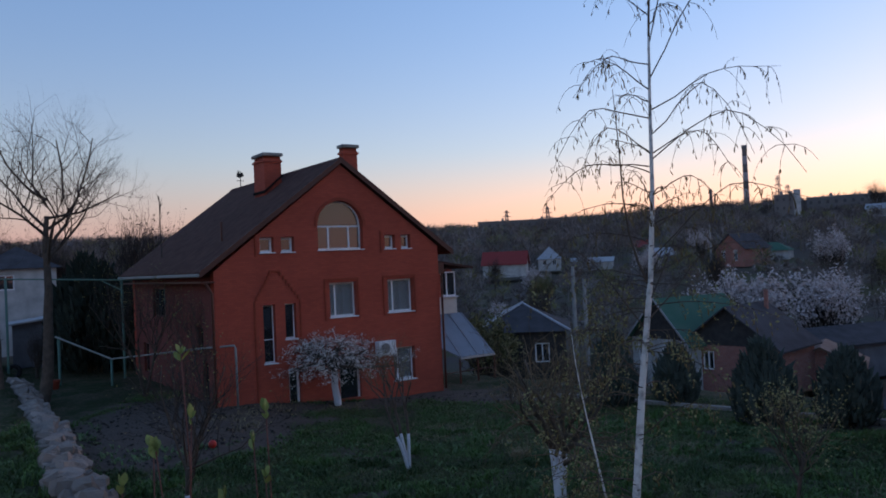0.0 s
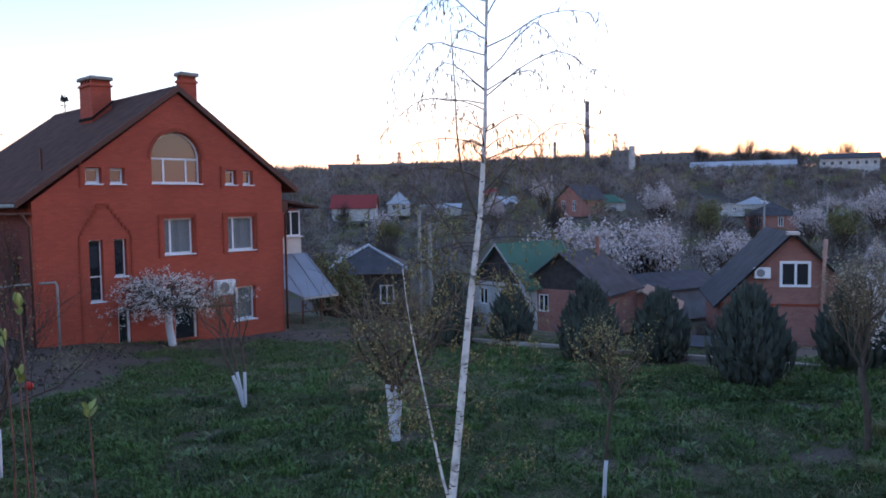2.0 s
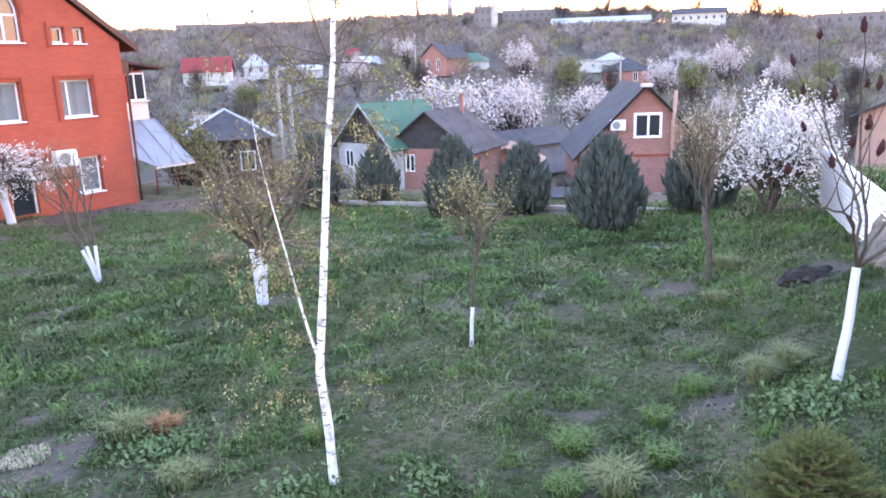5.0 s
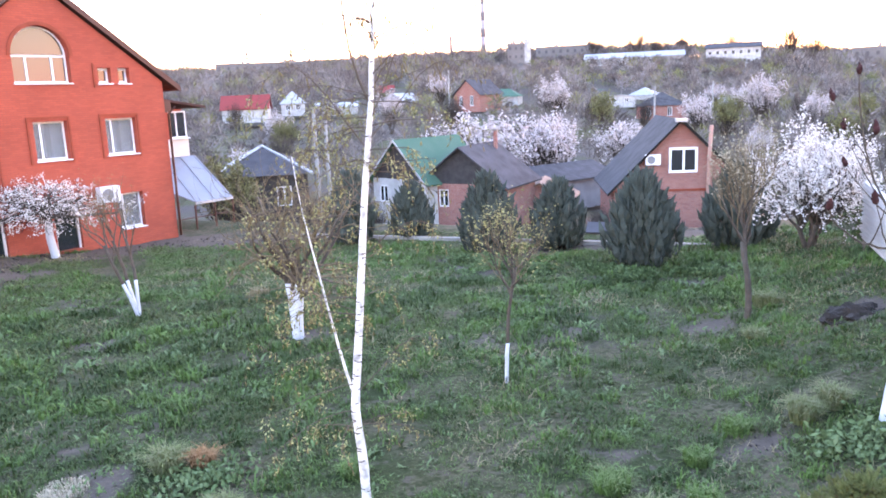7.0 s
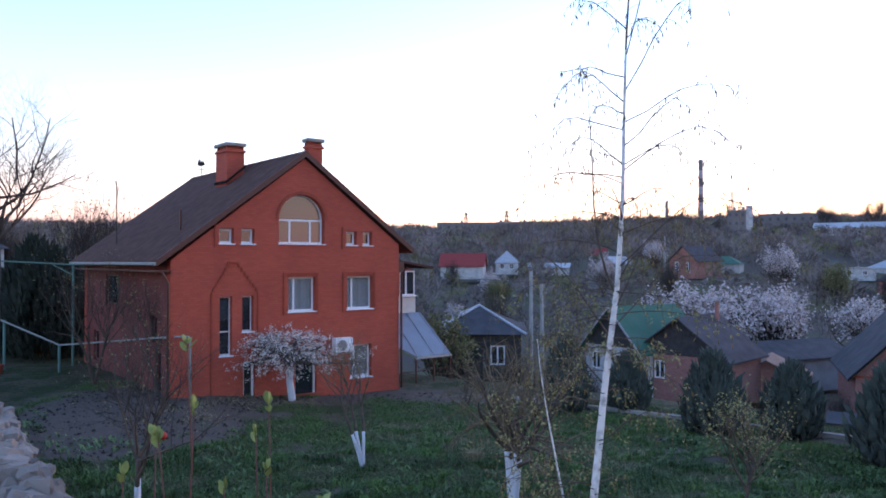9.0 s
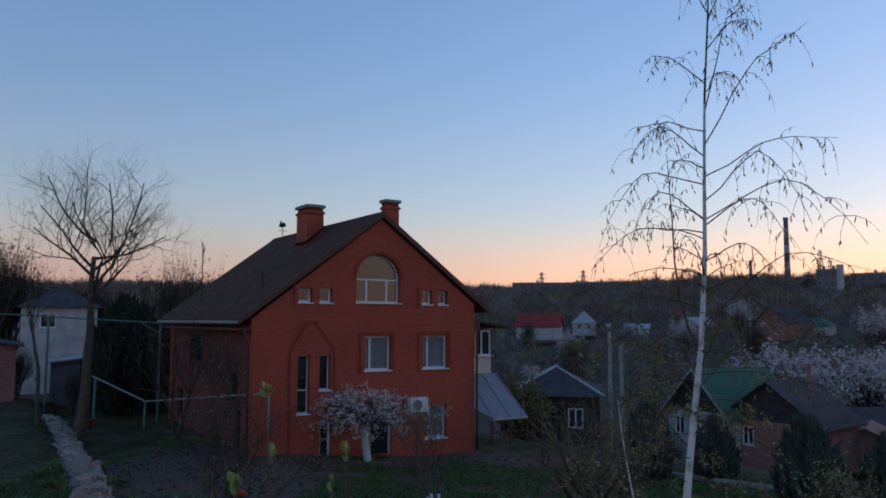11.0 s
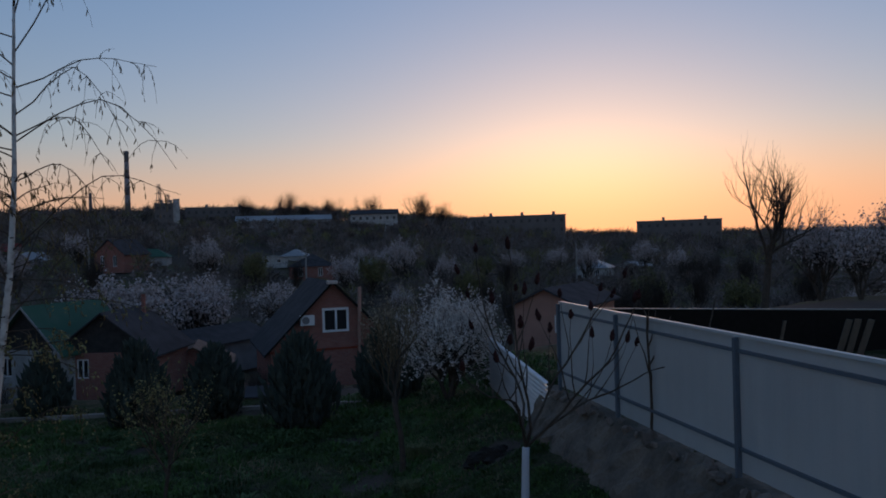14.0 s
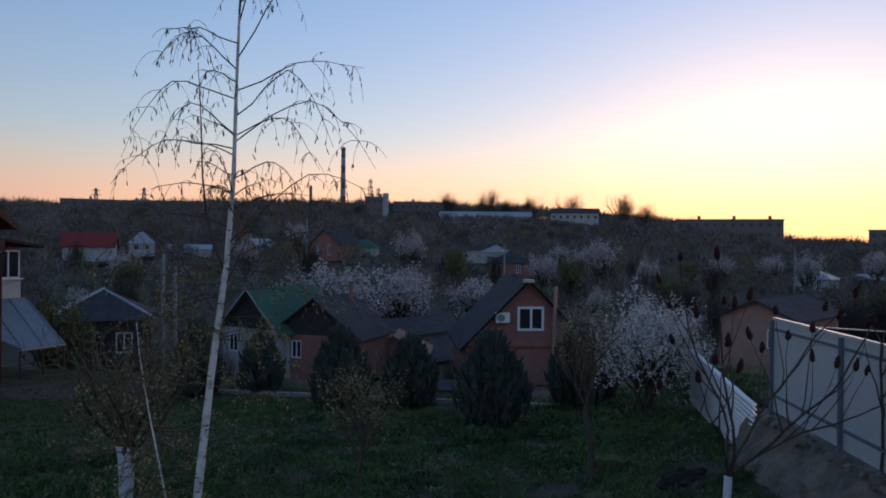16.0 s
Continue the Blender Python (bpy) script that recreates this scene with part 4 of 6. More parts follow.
def pylon(x, y, z, h, yaw, label, w=6.0):
    p = thing("pylon", pose(x, y, z, 0, 0, yaw), label, "pylon", "lattice pylons on the skyline")
    paths = []
    for sx in (-1, 1):
        for sy in (-1, 1):
            paths.append([((sx * w / 2, sy * w / 2, -3), 0.28), ((sx * w * 0.16, sy * w * 0.16, h * 0.6), 0.24), ((sx * 0.4, sy * 0.4, h), 0.2)])
    tube_part("leg", paths, PANEL, p, sides=4)
    brace = []
    for k in range(7):
        z0, z1 = h * k / 7, h * (k + 1) / 7
        r0 = w * (0.5 - 0.48 * k / 7) * (1 if k < 4 else 0.6)
        r1 = w * (0.5 - 0.48 * (k + 1) / 7) * (1 if k < 4 else 0.6)
        for s in (-1, 1):
            brace.append([((-s * r0, -r0, z0), 0.14), ((s * r1, -r1, z1), 0.14)])
    tube_part("brace", brace, PANEL, p, sides=4)
    for zz, reach in ((0.62, 0.62), (0.78, 0.5), (0.92, 0.36)):
        tube_part("crossarm", [[((-w * reach, 0, h * zz), 0.15), ((0, 0, h * zz + 0.6), 0.28), ((w * reach, 0, h * zz), 0.15)]], PANEL, p, sides=4)
    return p


pylon(37.5, 498, rest(37.5, 498) + 2.5, 19, 5, "steel lattice power pylon on the skyline")
pylon(64, 496, rest(64, 496) + 2.5, 19, 5, "steel lattice power pylon on the skyline")
pylon(160, 372, 18, 22, 20, "steel lattice power pylon beside the smokestack", 5)
pylon(168, 380, 18, 18, 20, "steel lattice power pylon beside the smokestack", 5)

pole_a = thing("concrete_pole", pose(7.6, 47.7, -3.6), "paired pale concrete utility pole beside the hipped house", "utility pole")
tube_part("pole", [[((0, 0, 0), 0.16), ((0, 0, 8.6), 0.11)]], CONCRETE, pole_a)
part("crossarm", boxes((-0.8, -0.05, 7.9, 0.8, 0.05, 8.0)), WOOD, pole_a)
pole_b = thing("concrete_pole", pose(8.35, 47.9, -3.6), "paired pale concrete utility pole beside the hipped house", "utility pole")
tube_part("pole", [[((0, 0, 0), 0.16), ((-0.05, 0, 7.8), 0.11)]], CONCRETE, pole_b)
for px, py, hgt in ((-1.5, 88, 9), (58, 88, 8), (70, 92, 8), (83, 96, 8), (105, 78, 8), (-14, 62, 8), (40, 118, 9)):
    p = thing("street_pole", pose(px, py, rest(px, py)), "thin pale concrete street pole in the valley", "utility pole", "street poles")
    tube_part("pole", [[((0, 0, -0.5), 0.15), ((0, 0, hgt), 0.09)]], CONCRETE, p)
    part("crossarm", boxes((-0.7, -0.05, hgt - 0.5, 0.7, 0.05, hgt - 0.4)), WOOD, p)


wires = thing("overhead_wires", pose(0, 0, 0), "thin dark overhead wires between the concrete poles", "cable")
for a, b in (((7.6, 47.7, 4.3), (-1.5, 88, 6.0)), ((8.3, 47.7, 4.3), (58, 88, 4.2)), ((58, 88, 4.2), (70, 92, 4.4)), ((70, 92, 4.4), (83, 96, 4.8))):
    a, b = np.array(a), np.array(b)
    tube_part("wire", [[(a + (b - a) * u - np.array([0, 0, 2.4 * u * (1 - u)]), 0.012) for u in np.linspace(0, 1, 10)]], BLACK, wires, sides=4)


# ---- trees ----
def unit(v):
    v = np.asarray(v, float)
    return v / (np.linalg.norm(v) + 1e-9)


def branch_path(rng, p, d, length, r0, r1, n=6, wander=0.15, lift=0.0):
    """A bending tapered branch: (point, radius) rows; lift bends it up (+) or down (-)."""
    out = [(np.array(p, float), r0)]
    d = unit(d)
    for i in range(1, n + 1):
        d = unit(d + rng.normal(0, wander, 3) + np.array([0, 0, lift / n]))
        p = out[-1][0] + d * length / n
        out.append((p, r0 + (r1 - r0) * i / n))
    return out


def fork(rng, parent, count, span, length, ratio, spread, wander, lift, up=0.3):
    """Side branches off a parent path."""
    res = []
    n = len(parent)
    for k in range(count):
        f = span[0] + (span[1] - span[0]) * (k + rng.random()) / count
        i = min(int(f * (n - 1)), n - 2)
        u = f * (n - 1) - i
        p = parent[i][0] * (1 - u) + parent[i + 1][0] * u
        r = (parent[i][1] * (1 - u) + parent[i + 1][1] * u) * ratio
        t = unit(parent[i + 1][0] - parent[i][0])
        a = unit(np.cross(t, rng.normal(0, 1, 3)))
        d = unit(t * (1 - spread) + a * spread + np.array([0, 0, up]))
        L = length * (0.7 + 0.6 * rng.random()) * (1.15 - 0.5 * f)
        res.append(branch_path(rng, p, d, L, r, r * 0.3, 5, wander, lift))
    return res


def crown(rng, trunk_tops, counts, length, spread=0.65, wander=0.13, lift=0.25, shrink=0.6, up=0.25, span=(0.35, 1.0)):
    """Limbs, boughs and twigs grown level by level."""
    levels = [trunk_tops]
    L = length
    for c in counts:
        nxt = []
        for path in levels[-1]:
            nxt += fork(rng, path, c, span, L, 0.6, spread, wander, lift, up)
        levels.append(nxt)
        L *= shrink
    return levels


def specks(rng, points, size, jitter, kind="petal"):
    """Small leaves or petals, a folded pair of triangles each."""
    n = len(points)
    P = np.asarray(points) + rng.normal(0, jitter, (n, 3))
    a = rng.normal(0, 1, (n, 3))
    a /= np.linalg.norm(a, axis=1)[:, None]
    b = np.cross(a, rng.normal(0, 1, (n, 3)))
    b /= np.linalg.norm(b, axis=1)[:, None] + 1e-9
    s = size * (0.6 + 0.8 * rng.random((n, 1)))
    c = np.cross(a, b)
    V = np.stack([P - a * s, P + b * s * 0.6 + c * s * 0.25, P + a * s, P - b * s * 0.6 + c * s * 0.25], 1).reshape(-1, 3)
    i = np.arange(n)[:, None] * 4
    F = np.concatenate([i + [0, 1, 2], i + [0, 2, 3]], 0)
    return V, F


def along(rng, paths, per, span=(0.2, 1.0)):
    pts = []
    for path in paths:
        P = np.array([p for p, _ in path])
        for _ in range(per):
            f = (span[0] + (span[1] - span[0]) * rng.random()) * (len(P) - 1)
            i = min(int(f), len(P) - 2)
            pts.append(P[i] + (P[i + 1] - P[i]) * (f - i))
    return np.array(pts)


def stuff(ob):
    ob["kind"] = "stuff"
    return ob


def garden_tree(name, x, y, label, seed, trunk, lime_to, counts, length, leaf=None, leaf_mat=None, per=0, size=0.02, twig_mat=None, category="tree", group="", lean=(0, 0), stems=1, fine=1.0, lift=0.25, up=0.25, spread=0.65, jitter=0.03, sink=0.12, tilt=0.25, shape=(1.0, 1.0), wander=0.2):
    """A fruit tree with a whitewashed stem: trunk is (height, radius)."""
    rng = np.random.default_rng(seed)
    t = thing(name, pose(x, y, rest(x, y) - sink), label, category, group)
    h, r = trunk
    tops, white, bare = [], [], []
    for s in range(stems):
        ang = 2 * math.pi * s / stems + seed
        out = 0.0 if stems == 1 else tilt
        d = unit((lean[0] + out * math.cos(ang), lean[1] + out * math.sin(ang), 1))
        path = branch_path(rng, (0, 0, 0), d, h, r, r * (0.35 if h > 5 else 0.72), 8, 0.09 if h > 5 else 0.05, 0.05)
        k = max(1, int(round(8 * lime_to)))
        if lime_to > 0:
            white.append(path[:k + 1])
        if k < 8 or lime_to == 0:
            bare.append(path[k if lime_to > 0 else 0:])
        tops.append(path)
    for q in white:
        tube_part("whitewashed_trunk", [q], LIME, t, "whitewashed lower trunk", sides=8)
    for q in bare:
        if len(q) > 1:
            tube_part("trunk", [q], BARK, t, sides=8)
    levels = crown(rng, [p[5:] for p in tops], counts, length, spread=spread, wander=wander, lift=lift, up=up, span=(0.25, 1.0))
    z0 = h * 0.62
    levels = [[[(np.array([p[0] * shape[0], p[1] * shape[0], z0 + (p[2] - z0) * shape[1]]) if n else p, q) for p, q in path] for path in lv] for n, lv in enumerate(levels)]
    if group:
        stuff(tube_part("limb_mass", levels[1], BARK, t, sides=4))
    else:
        for q in levels[1]:
            tube_part("limb", [q], BARK, t, sides=5)
    if len(levels) > 2:
        stuff(tube_part("twig_mass", [q for lv in levels[2:] for q in lv], twig_mat or BARK_DARK, t, sides=3))
    if per:
        v, f = specks(rng, along(rng, levels[-1], per), size, jitter)
        stuff(raw(leaf, v, f, leaf_mat, t))
    return t


# the birch before the terrace
def birch(x, y):
    rng = np.random.default_rng(11)
    t = thing("birch", pose(x, y, -0.05), "young white-barked birch with drooping catkin twigs", "tree")
    stem = [(0.02, 0.0, 0.064), (0.0, 0.9, 0.06), (-0.06, 1.6, 0.056), (0.05, 2.6, 0.048), (0.21, 4.2, 0.041), (0.36, 5.4, 0.033), (0.43, 6.4, 0.026), (0.45, 7.4, 0.019), (0.48, 8.4, 0.014), (0.54, 9.3, 0.011), (0.58, 10.1, 0.006)]
    right = np.array([math.cos(radians(-13)), math.sin(radians(-13)), 0])
    away = np.array([-right[1], right[0], 0])

    def at_height(z):
        zs = [s[1] for s in stem]
        return right * np.interp(z, zs, [s[0] for s in stem]) + np.array([0, 0, z])
    fine_n = 40
    zz = np.linspace(0, 10.1, fine_n)
    path = [(at_height(z), float(np.interp(z, [s[1] for s in stem], [s[2] for s in stem])) * (1 + 0.05 * math.sin(z * 9))) for z in zz]
    tube_part("trunk", [path[:33]], BIRCH, t, "chalk-white birch bark with dark marks", sides=10)
    tube_part("leader", [path[32:]], TWIG_BIRCH, t, sides=6)
    rings = []
    for k in range(90):
        z = 0.1 + 6.0 * rng.random()
        a = rng.random() * 6.28
        r = float(np.interp(z, [s[1] for s in stem], [s[2] for s in stem])) + 0.002
        c = at_height(z)
        rings.append([(c + np.array([math.cos(a + q) * r, math.sin(a + q) * r, 0.004 * math.sin(k + q)]), 0.004 + 0.006 * rng.random()) for q in np.linspace(0, 0.8 + 0.7 * rng.random(), 5)])
    stuff(tube_part("lenticel", rings, BARK_DARK, t, sides=4))
    side_stem = branch_path(rng, at_height(1.72), unit(-right * 0.36 + np.array([0, 0, 1.0])), 3.1, 0.02, 0.004, 9, 0.04, 0.7)
    twin = [(at_height(5.3) + right * x + np.array([0, 0, z]), 0.016 - 0.005 * z) for x, z in ((0, 0), (-0.12, 0.3), (-0.21, 0.65), (-0.26, 1.1), (-0.28, 1.7), (-0.32, 2.4))]
    tube_part("twin_leader", [twin], TWIG_BIRCH, t, sides=6)
    tube_part("side_stem", [side_stem], BIRCH, t, sides=7)
    # start height, reach to the side, rise, drop of the tip
    rows = [(7.41, 1.63, 0.53, -0.02), (7.81, 1.05, 0.92, -0.15), (8.12, 0.50, 1.2, -0.1), (8.42, 0.25, 0.24, 0.0), (8.53, -0.53, 0.36, -0.06), (8.94, 0.45, 0.32, 0.0), (7.95, -0.65, 0.11, 0.08), (7.66, -0.74, 0.34, 0.42),
            (7.31, -1.08, 0.24, 0.80), (7.10, 1.04, 0.56, 0.80), (6.83, 1.36, 0.42, 0.72), (6.90, 0.95, 0.26, 0.55), (6.73, -1.15, 0.10, 0.45), (6.9, -0.75, 0.42, 0.52), (6.4, 0.8, 0.22, 0.32), (5.65, 1.55, 0.82, 0.25), (7.5, -0.33, 0.13, 0.0), (9.3, 0.35, 0.4, 0.0), (9.4, -0.3, 0.4, 0.0), (5.48, 0.42, 0.34, 0.1), (4.8, -1.2, 1.05, 0.5), (5.1, 0.8, 0.95, 0.25), (4.9, 1.5, 0.9, 0.0), (3.5, 1.0, 0.40, 0.1), (2.8, -1.1, 0.12, 0.6), (1.75, 1.1, 0.5, 0.0), (4.2, -0.9, 0.7, 0.7)]
    limbs, twigs, cat = [], [], []
    for z0, reach, rise, drop in rows:
        p0 = at_height(z0)
        depth = rng.normal(0, 0.35) * abs(reach)
        pts = []
        for u in np.linspace(0, 1, 9):
            zrel = rise * math.sin(min(1, u * 1.6) * math.pi / 2) - 1.15 * drop * max(0, (u - 0.45) / 0.55) ** 1.6
            pts.append((p0 + right * reach * (1.0 if reach > 0 else 1.18) * u ** 0.85 + away * depth * u + np.array([0, 0, zrel]) + rng.normal(0, 0.008, 3), 0.009 * (1 - 0.75 * u)))
        limbs.append(pts)
    for k in range(14):
        z0 = 5.7 + 1.2 * rng.random()
        a = rng.random() * 6.28
        d = np.array([math.cos(a) * 0.8, math.sin(a) * 0.8, 0.55])
        limbs.append(branch_path(rng, at_height(z0), d, 0.5 + 0.8 * rng.random(), 0.009, 0.003, 8, 0.07, -0.7))
    for k in range(34):
        z0 = 1.2 + 4.4 * rng.random() ** 1.2
        a = rng.random() * 6.28
        d = np.array([math.cos(a), math.sin(a), 0.35])
        limbs.append(branch_path(rng, at_height(z0), d, 0.7 + 0.9 * rng.random(), 0.008, 0.002, 8, 0.09, -0.9))
    for k in range(12):
        q = side_stem[rng.integers(3, len(side_stem))][0]
        a = rng.random() * 6.28
        limbs.append(branch_path(rng, q, (math.cos(a), math.sin(a), 0.5), 0.5 + 0.5 * rng.random(), 0.006, 0.002, 7, 0.09, -1.1))
    for pth in limbs:
        for f in np.linspace(0.35, 1.0, 8):
            i = min(int(f * (len(pth) - 1)), len(pth) - 2)
            d = unit(pth[i + 1][0] - pth[i][0]) * 0.5 + rng.normal(0, 0.5, 3)
            tw = branch_path(rng, pth[i][0], d, 0.14 + 0.26 * rng.random(), 0.004, 0.0015, 4, 0.12, -1.6)
            twigs.append(tw)
    for pth in limbs[:18] + limbs[20:27]:
        for f in np.linspace(0.45, 0.98, 5):
            i = min(int(f * (len(pth) - 1)), len(pth) - 2)
            twigs.append(branch_path(rng, pth[i][0], (rng.normal(0, 0.4), rng.normal(0, 0.4), 0.1), 0.25 + 0.4 * rng.random(), 0.004, 0.0015, 6, 0.08, -2.6))
    for tw in twigs:
        for _ in range(2):
            p = tw[rng.integers(1, len(tw))][0]
            d = unit(np.array([rng.normal(0, 0.25), rng.normal(0, 0.25), -1]))
            L = 0.04 + 0.045 * rng.random()
            cat.append([(p, 0.002), (p + d * L * 0.5, 0.0075), (p + d * L, 0.003)])
    for q in limbs:
        tube_part("limb", [q], TWIG_BIRCH, t, sides=5)
    stuff(tube_part("twig_mass", twigs, TWIG_BIRCH, t, sides=3))
    stuff(tube_part("catkin_mass", cat, CATKIN, t, sides=5))
    low = [tw for tw in twigs if tw[0][0][2] < 5.6]
    v, f = specks(rng, along(rng, low, 7), 0.019, 0.03)
    stuff(raw("leaf_mass", v, f, BUD, t))
    return t


birch(2.10, 9.32)

garden_tree("old_fruit_tree", 2.33, 17.5, "old bare fruit tree with a whitewashed stump and dense twigs", 21, (1.4, 0.13), 0.95, (8, 6, 4), 2.0, "bud_mass", CATKIN, 1, 0.017, twig_mat=TWIG_GOLD, lift=-0.2, up=0.5, sink=0.1, spread=0.8, shape=(1.15, 1.45), wander=0.26, stems=2, tilt=0.07, lean=(-0.09, 0))
garden_tree("fruit_tree", -1.32, 21.2, "small fruit tree with a whitewashed stem forked near the ground", 31, (2.2, 0.048), 0.5, (4, 5, 4), 1.1, "bud_mass", BUD, 1, 0.016, twig_mat=TWIG_GOLD, stems=3, tilt=0.2, lift=0.5, sink=0.1, up=0.5, lean=(-0.12, 0), shape=(1.0, 1.3))
garden_tree("sapling", 5.64, 13.08, "slender young fruit tree with a whitewashed base", 41, (2.4, 0.042), 0.38, (12, 6, 4), 1.05, "leaf_mass", BUD, 3, 0.022, twig_mat=TWIG_GOLD, lift=0.3, lean=(0.06, 0), up=0.45, shape=(1.0, 1.15))
garden_tree("budding_tree", 11.6, 13.7, "bushy young tree with pale swelling buds", 51, (1.9, 0.075), 0, (9, 7, 5), 1.25, "bud_mass", STRAW, 3, 0.026, twig_mat=TWIG_GOLD, lift=0.5, up=0.6, spread=0.6, shape=(1.0, 1.75), wander=0.2)
garden_tree("blossoming_tree", -4.60, 30.26, "low spreading fruit tree in white blossom with whitewashed trunk", 61, (2.4, 0.15), 0.62, (12, 9, 6), 1.6, "blossom_mass", BLOSSOM, 12, 0.028, lift=0.05, up=0.16, spread=0.9, jitter=0.04, lean=(-0.06, 0), shape=(1.5, 0.8))
garden_tree("young_tree", -5.8, 16.6, "young bare fruit tree with a whitewashed forked stem", 71, (1.7, 0.065), 0.6, (6, 6, 5), 2.3, "bud_mass", BUD, 1, 0.02, stems=2, lift=0.5, up=0.4, shape=(1.1, 1.25))
garden_tree("blossoming_cherry", 16.5, 17.2, "bushy cherry tree covered in white-pink blossom", 81, (0.9, 0.07), 0.0, (8, 7, 6), 1.65, "blossom_mass", BLOSSOM, 12, 0.029, lift=0.45, up=0.35, spread=0.7, jitter=0.025, stems=5, tilt=0.42, shape=(0.95, 1.35))
garden_tree("bare_tree", -16.2, 29.9, "tall bare tree with a leaning trunk and round twiggy crown", 92, (7.8, 0.26), 0, (9, 7, 6, 4), 3.5, lift=0.45, up=0.3, lean=(0.42, 0.22), sink=0.3, spread=0.74, shape=(1.1, 1.25), wander=0.17)
garden_tree("bare_tree", -17.6, 29.8, "slender bare tree beside the stone wall", 95, (5.2, 0.1), 0, (6, 5, 4), 2.0, lift=0.8, up=0.7, lean=(-0.04, 0), sink=0.3, spread=0.5)
garden_tree("bare_tree", 41.2, 18.2, "bare upright tree behind the metal fence", 101, (4.0, 0.22), 0, (8, 7, 5), 4.2, lift=0.9, up=0.6, sink=0.4)
garden_tree("bare_bush", -12.5, 31.0, "tangled bare lilac bush beside the house wall", 111, (2.2, 0.05), 0, (6, 5, 5), 2.3, "bud_mass", BUD, 1, 0.025, stems=4, lift=0.5, up=0.5, shape=(1.1, 1.3))
garden_tree("bare_bush", -9.6, 29.6, "tangled bare lilac bush beside the house wall", 112, (1.8, 0.045), 0, (6, 5, 4), 2.0, "bud_mass", BUD, 1, 0.025, stems=4, lift=0.5, up=0.5, shape=(1.0, 1.3))
garden_tree("bare_bush", 2.2, 30.0, "bare shrub by the corner of the house", 113, (0.8, 0.035), 0, (5, 4, 3), 1.0, "bud_mass", CATKIN, 1, 0.02, stems=3, lift=0.6, up=0.6)


# staghorn sumac with dark cones
def sumac(x, y):
    rng = np.random.default_rng(5)
    t = thing("sumac", pose(x, y, rest(x, y) - 0.1), "staghorn sumac with whitewashed trunk and dark red cones", "tree")
    trunk = branch_path(rng, (0, 0, 0), (0.24, 0.08, 1), 1.85, 0.075, 0.06, 8, 0.03, 0.1)
    tube_part("whitewashed_trunk", [trunk], LIME, t, "whitewashed leaning trunk", sides=9)
    top = trunk[-1][0]
    limbs = []
    for k in range(6):
        a = radians(-48 + (k - 2.5) * 38)
        limbs.append(branch_path(rng, top, (math.cos(a) * 0.62, math.sin(a) * 0.62, 0.8), 2.1, 0.026, 0.014, 9, 0.15, 0.4))
    for q in limbs:
        tube_part("limb", [q], BARK, t, sides=7)
    tw = []
    for L in limbs:
        tw += fork(rng, L, 4, (0.45, 1.0), 1.6, 0.7, 0.5, 0.1, 0.7, 0.4)
        tw.append(branch_path(rng, L[-1][0], L[-1][0] - L[-3][0], 1.3, 0.014, 0.009, 7, 0.12, 0.5))
    for q in tw:
        tube_part("twig", [q], BARK, t, sides=5)
        p, d = q[-1][0], unit(q[-1][0] - q[-2][0] + np.array([0, 0, 0.25]))
        L = 0.14 + 0.07 * rng.random()
        rows = [(p + d * L * u + rng.normal(0, 0.006, 3), 0.036 * math.sin(math.pi * (0.12 + 0.84 * u ** 0.8)) + 0.006) for u in np.linspace(0, 1, 8)]
        tube_part("cone", [rows], SUMAC, t, sides=7)
    return t


sumac(9.05, 7.9)
sumac_b = thing("sumac", pose(12.1, 7.4, rest(12.1, 7.4) - 0.1), "thin bare sumac stem by the metal fence", "tree")
rng0 = np.random.default_rng(8)
stemb = branch_path(rng0, (0, 0, 0), (0.05, 0.1, 1), 2.2, 0.03, 0.02, 8, 0.06, 0.2)
tube_part("trunk", [stemb] + [branch_path(rng0, (0.5, -0.5, 0), (0.1, 0.1, 1), 2.6, 0.025, 0.012, 8, 0.06, 0.2)], BARK, sumac_b)
tube_part("branch_cluster", fork(rng0, stemb, 6, (0.4, 1.0), 1.2, 0.7, 0.5, 0.08, 0.6, 0.4), BARK, sumac_b, sides=5)


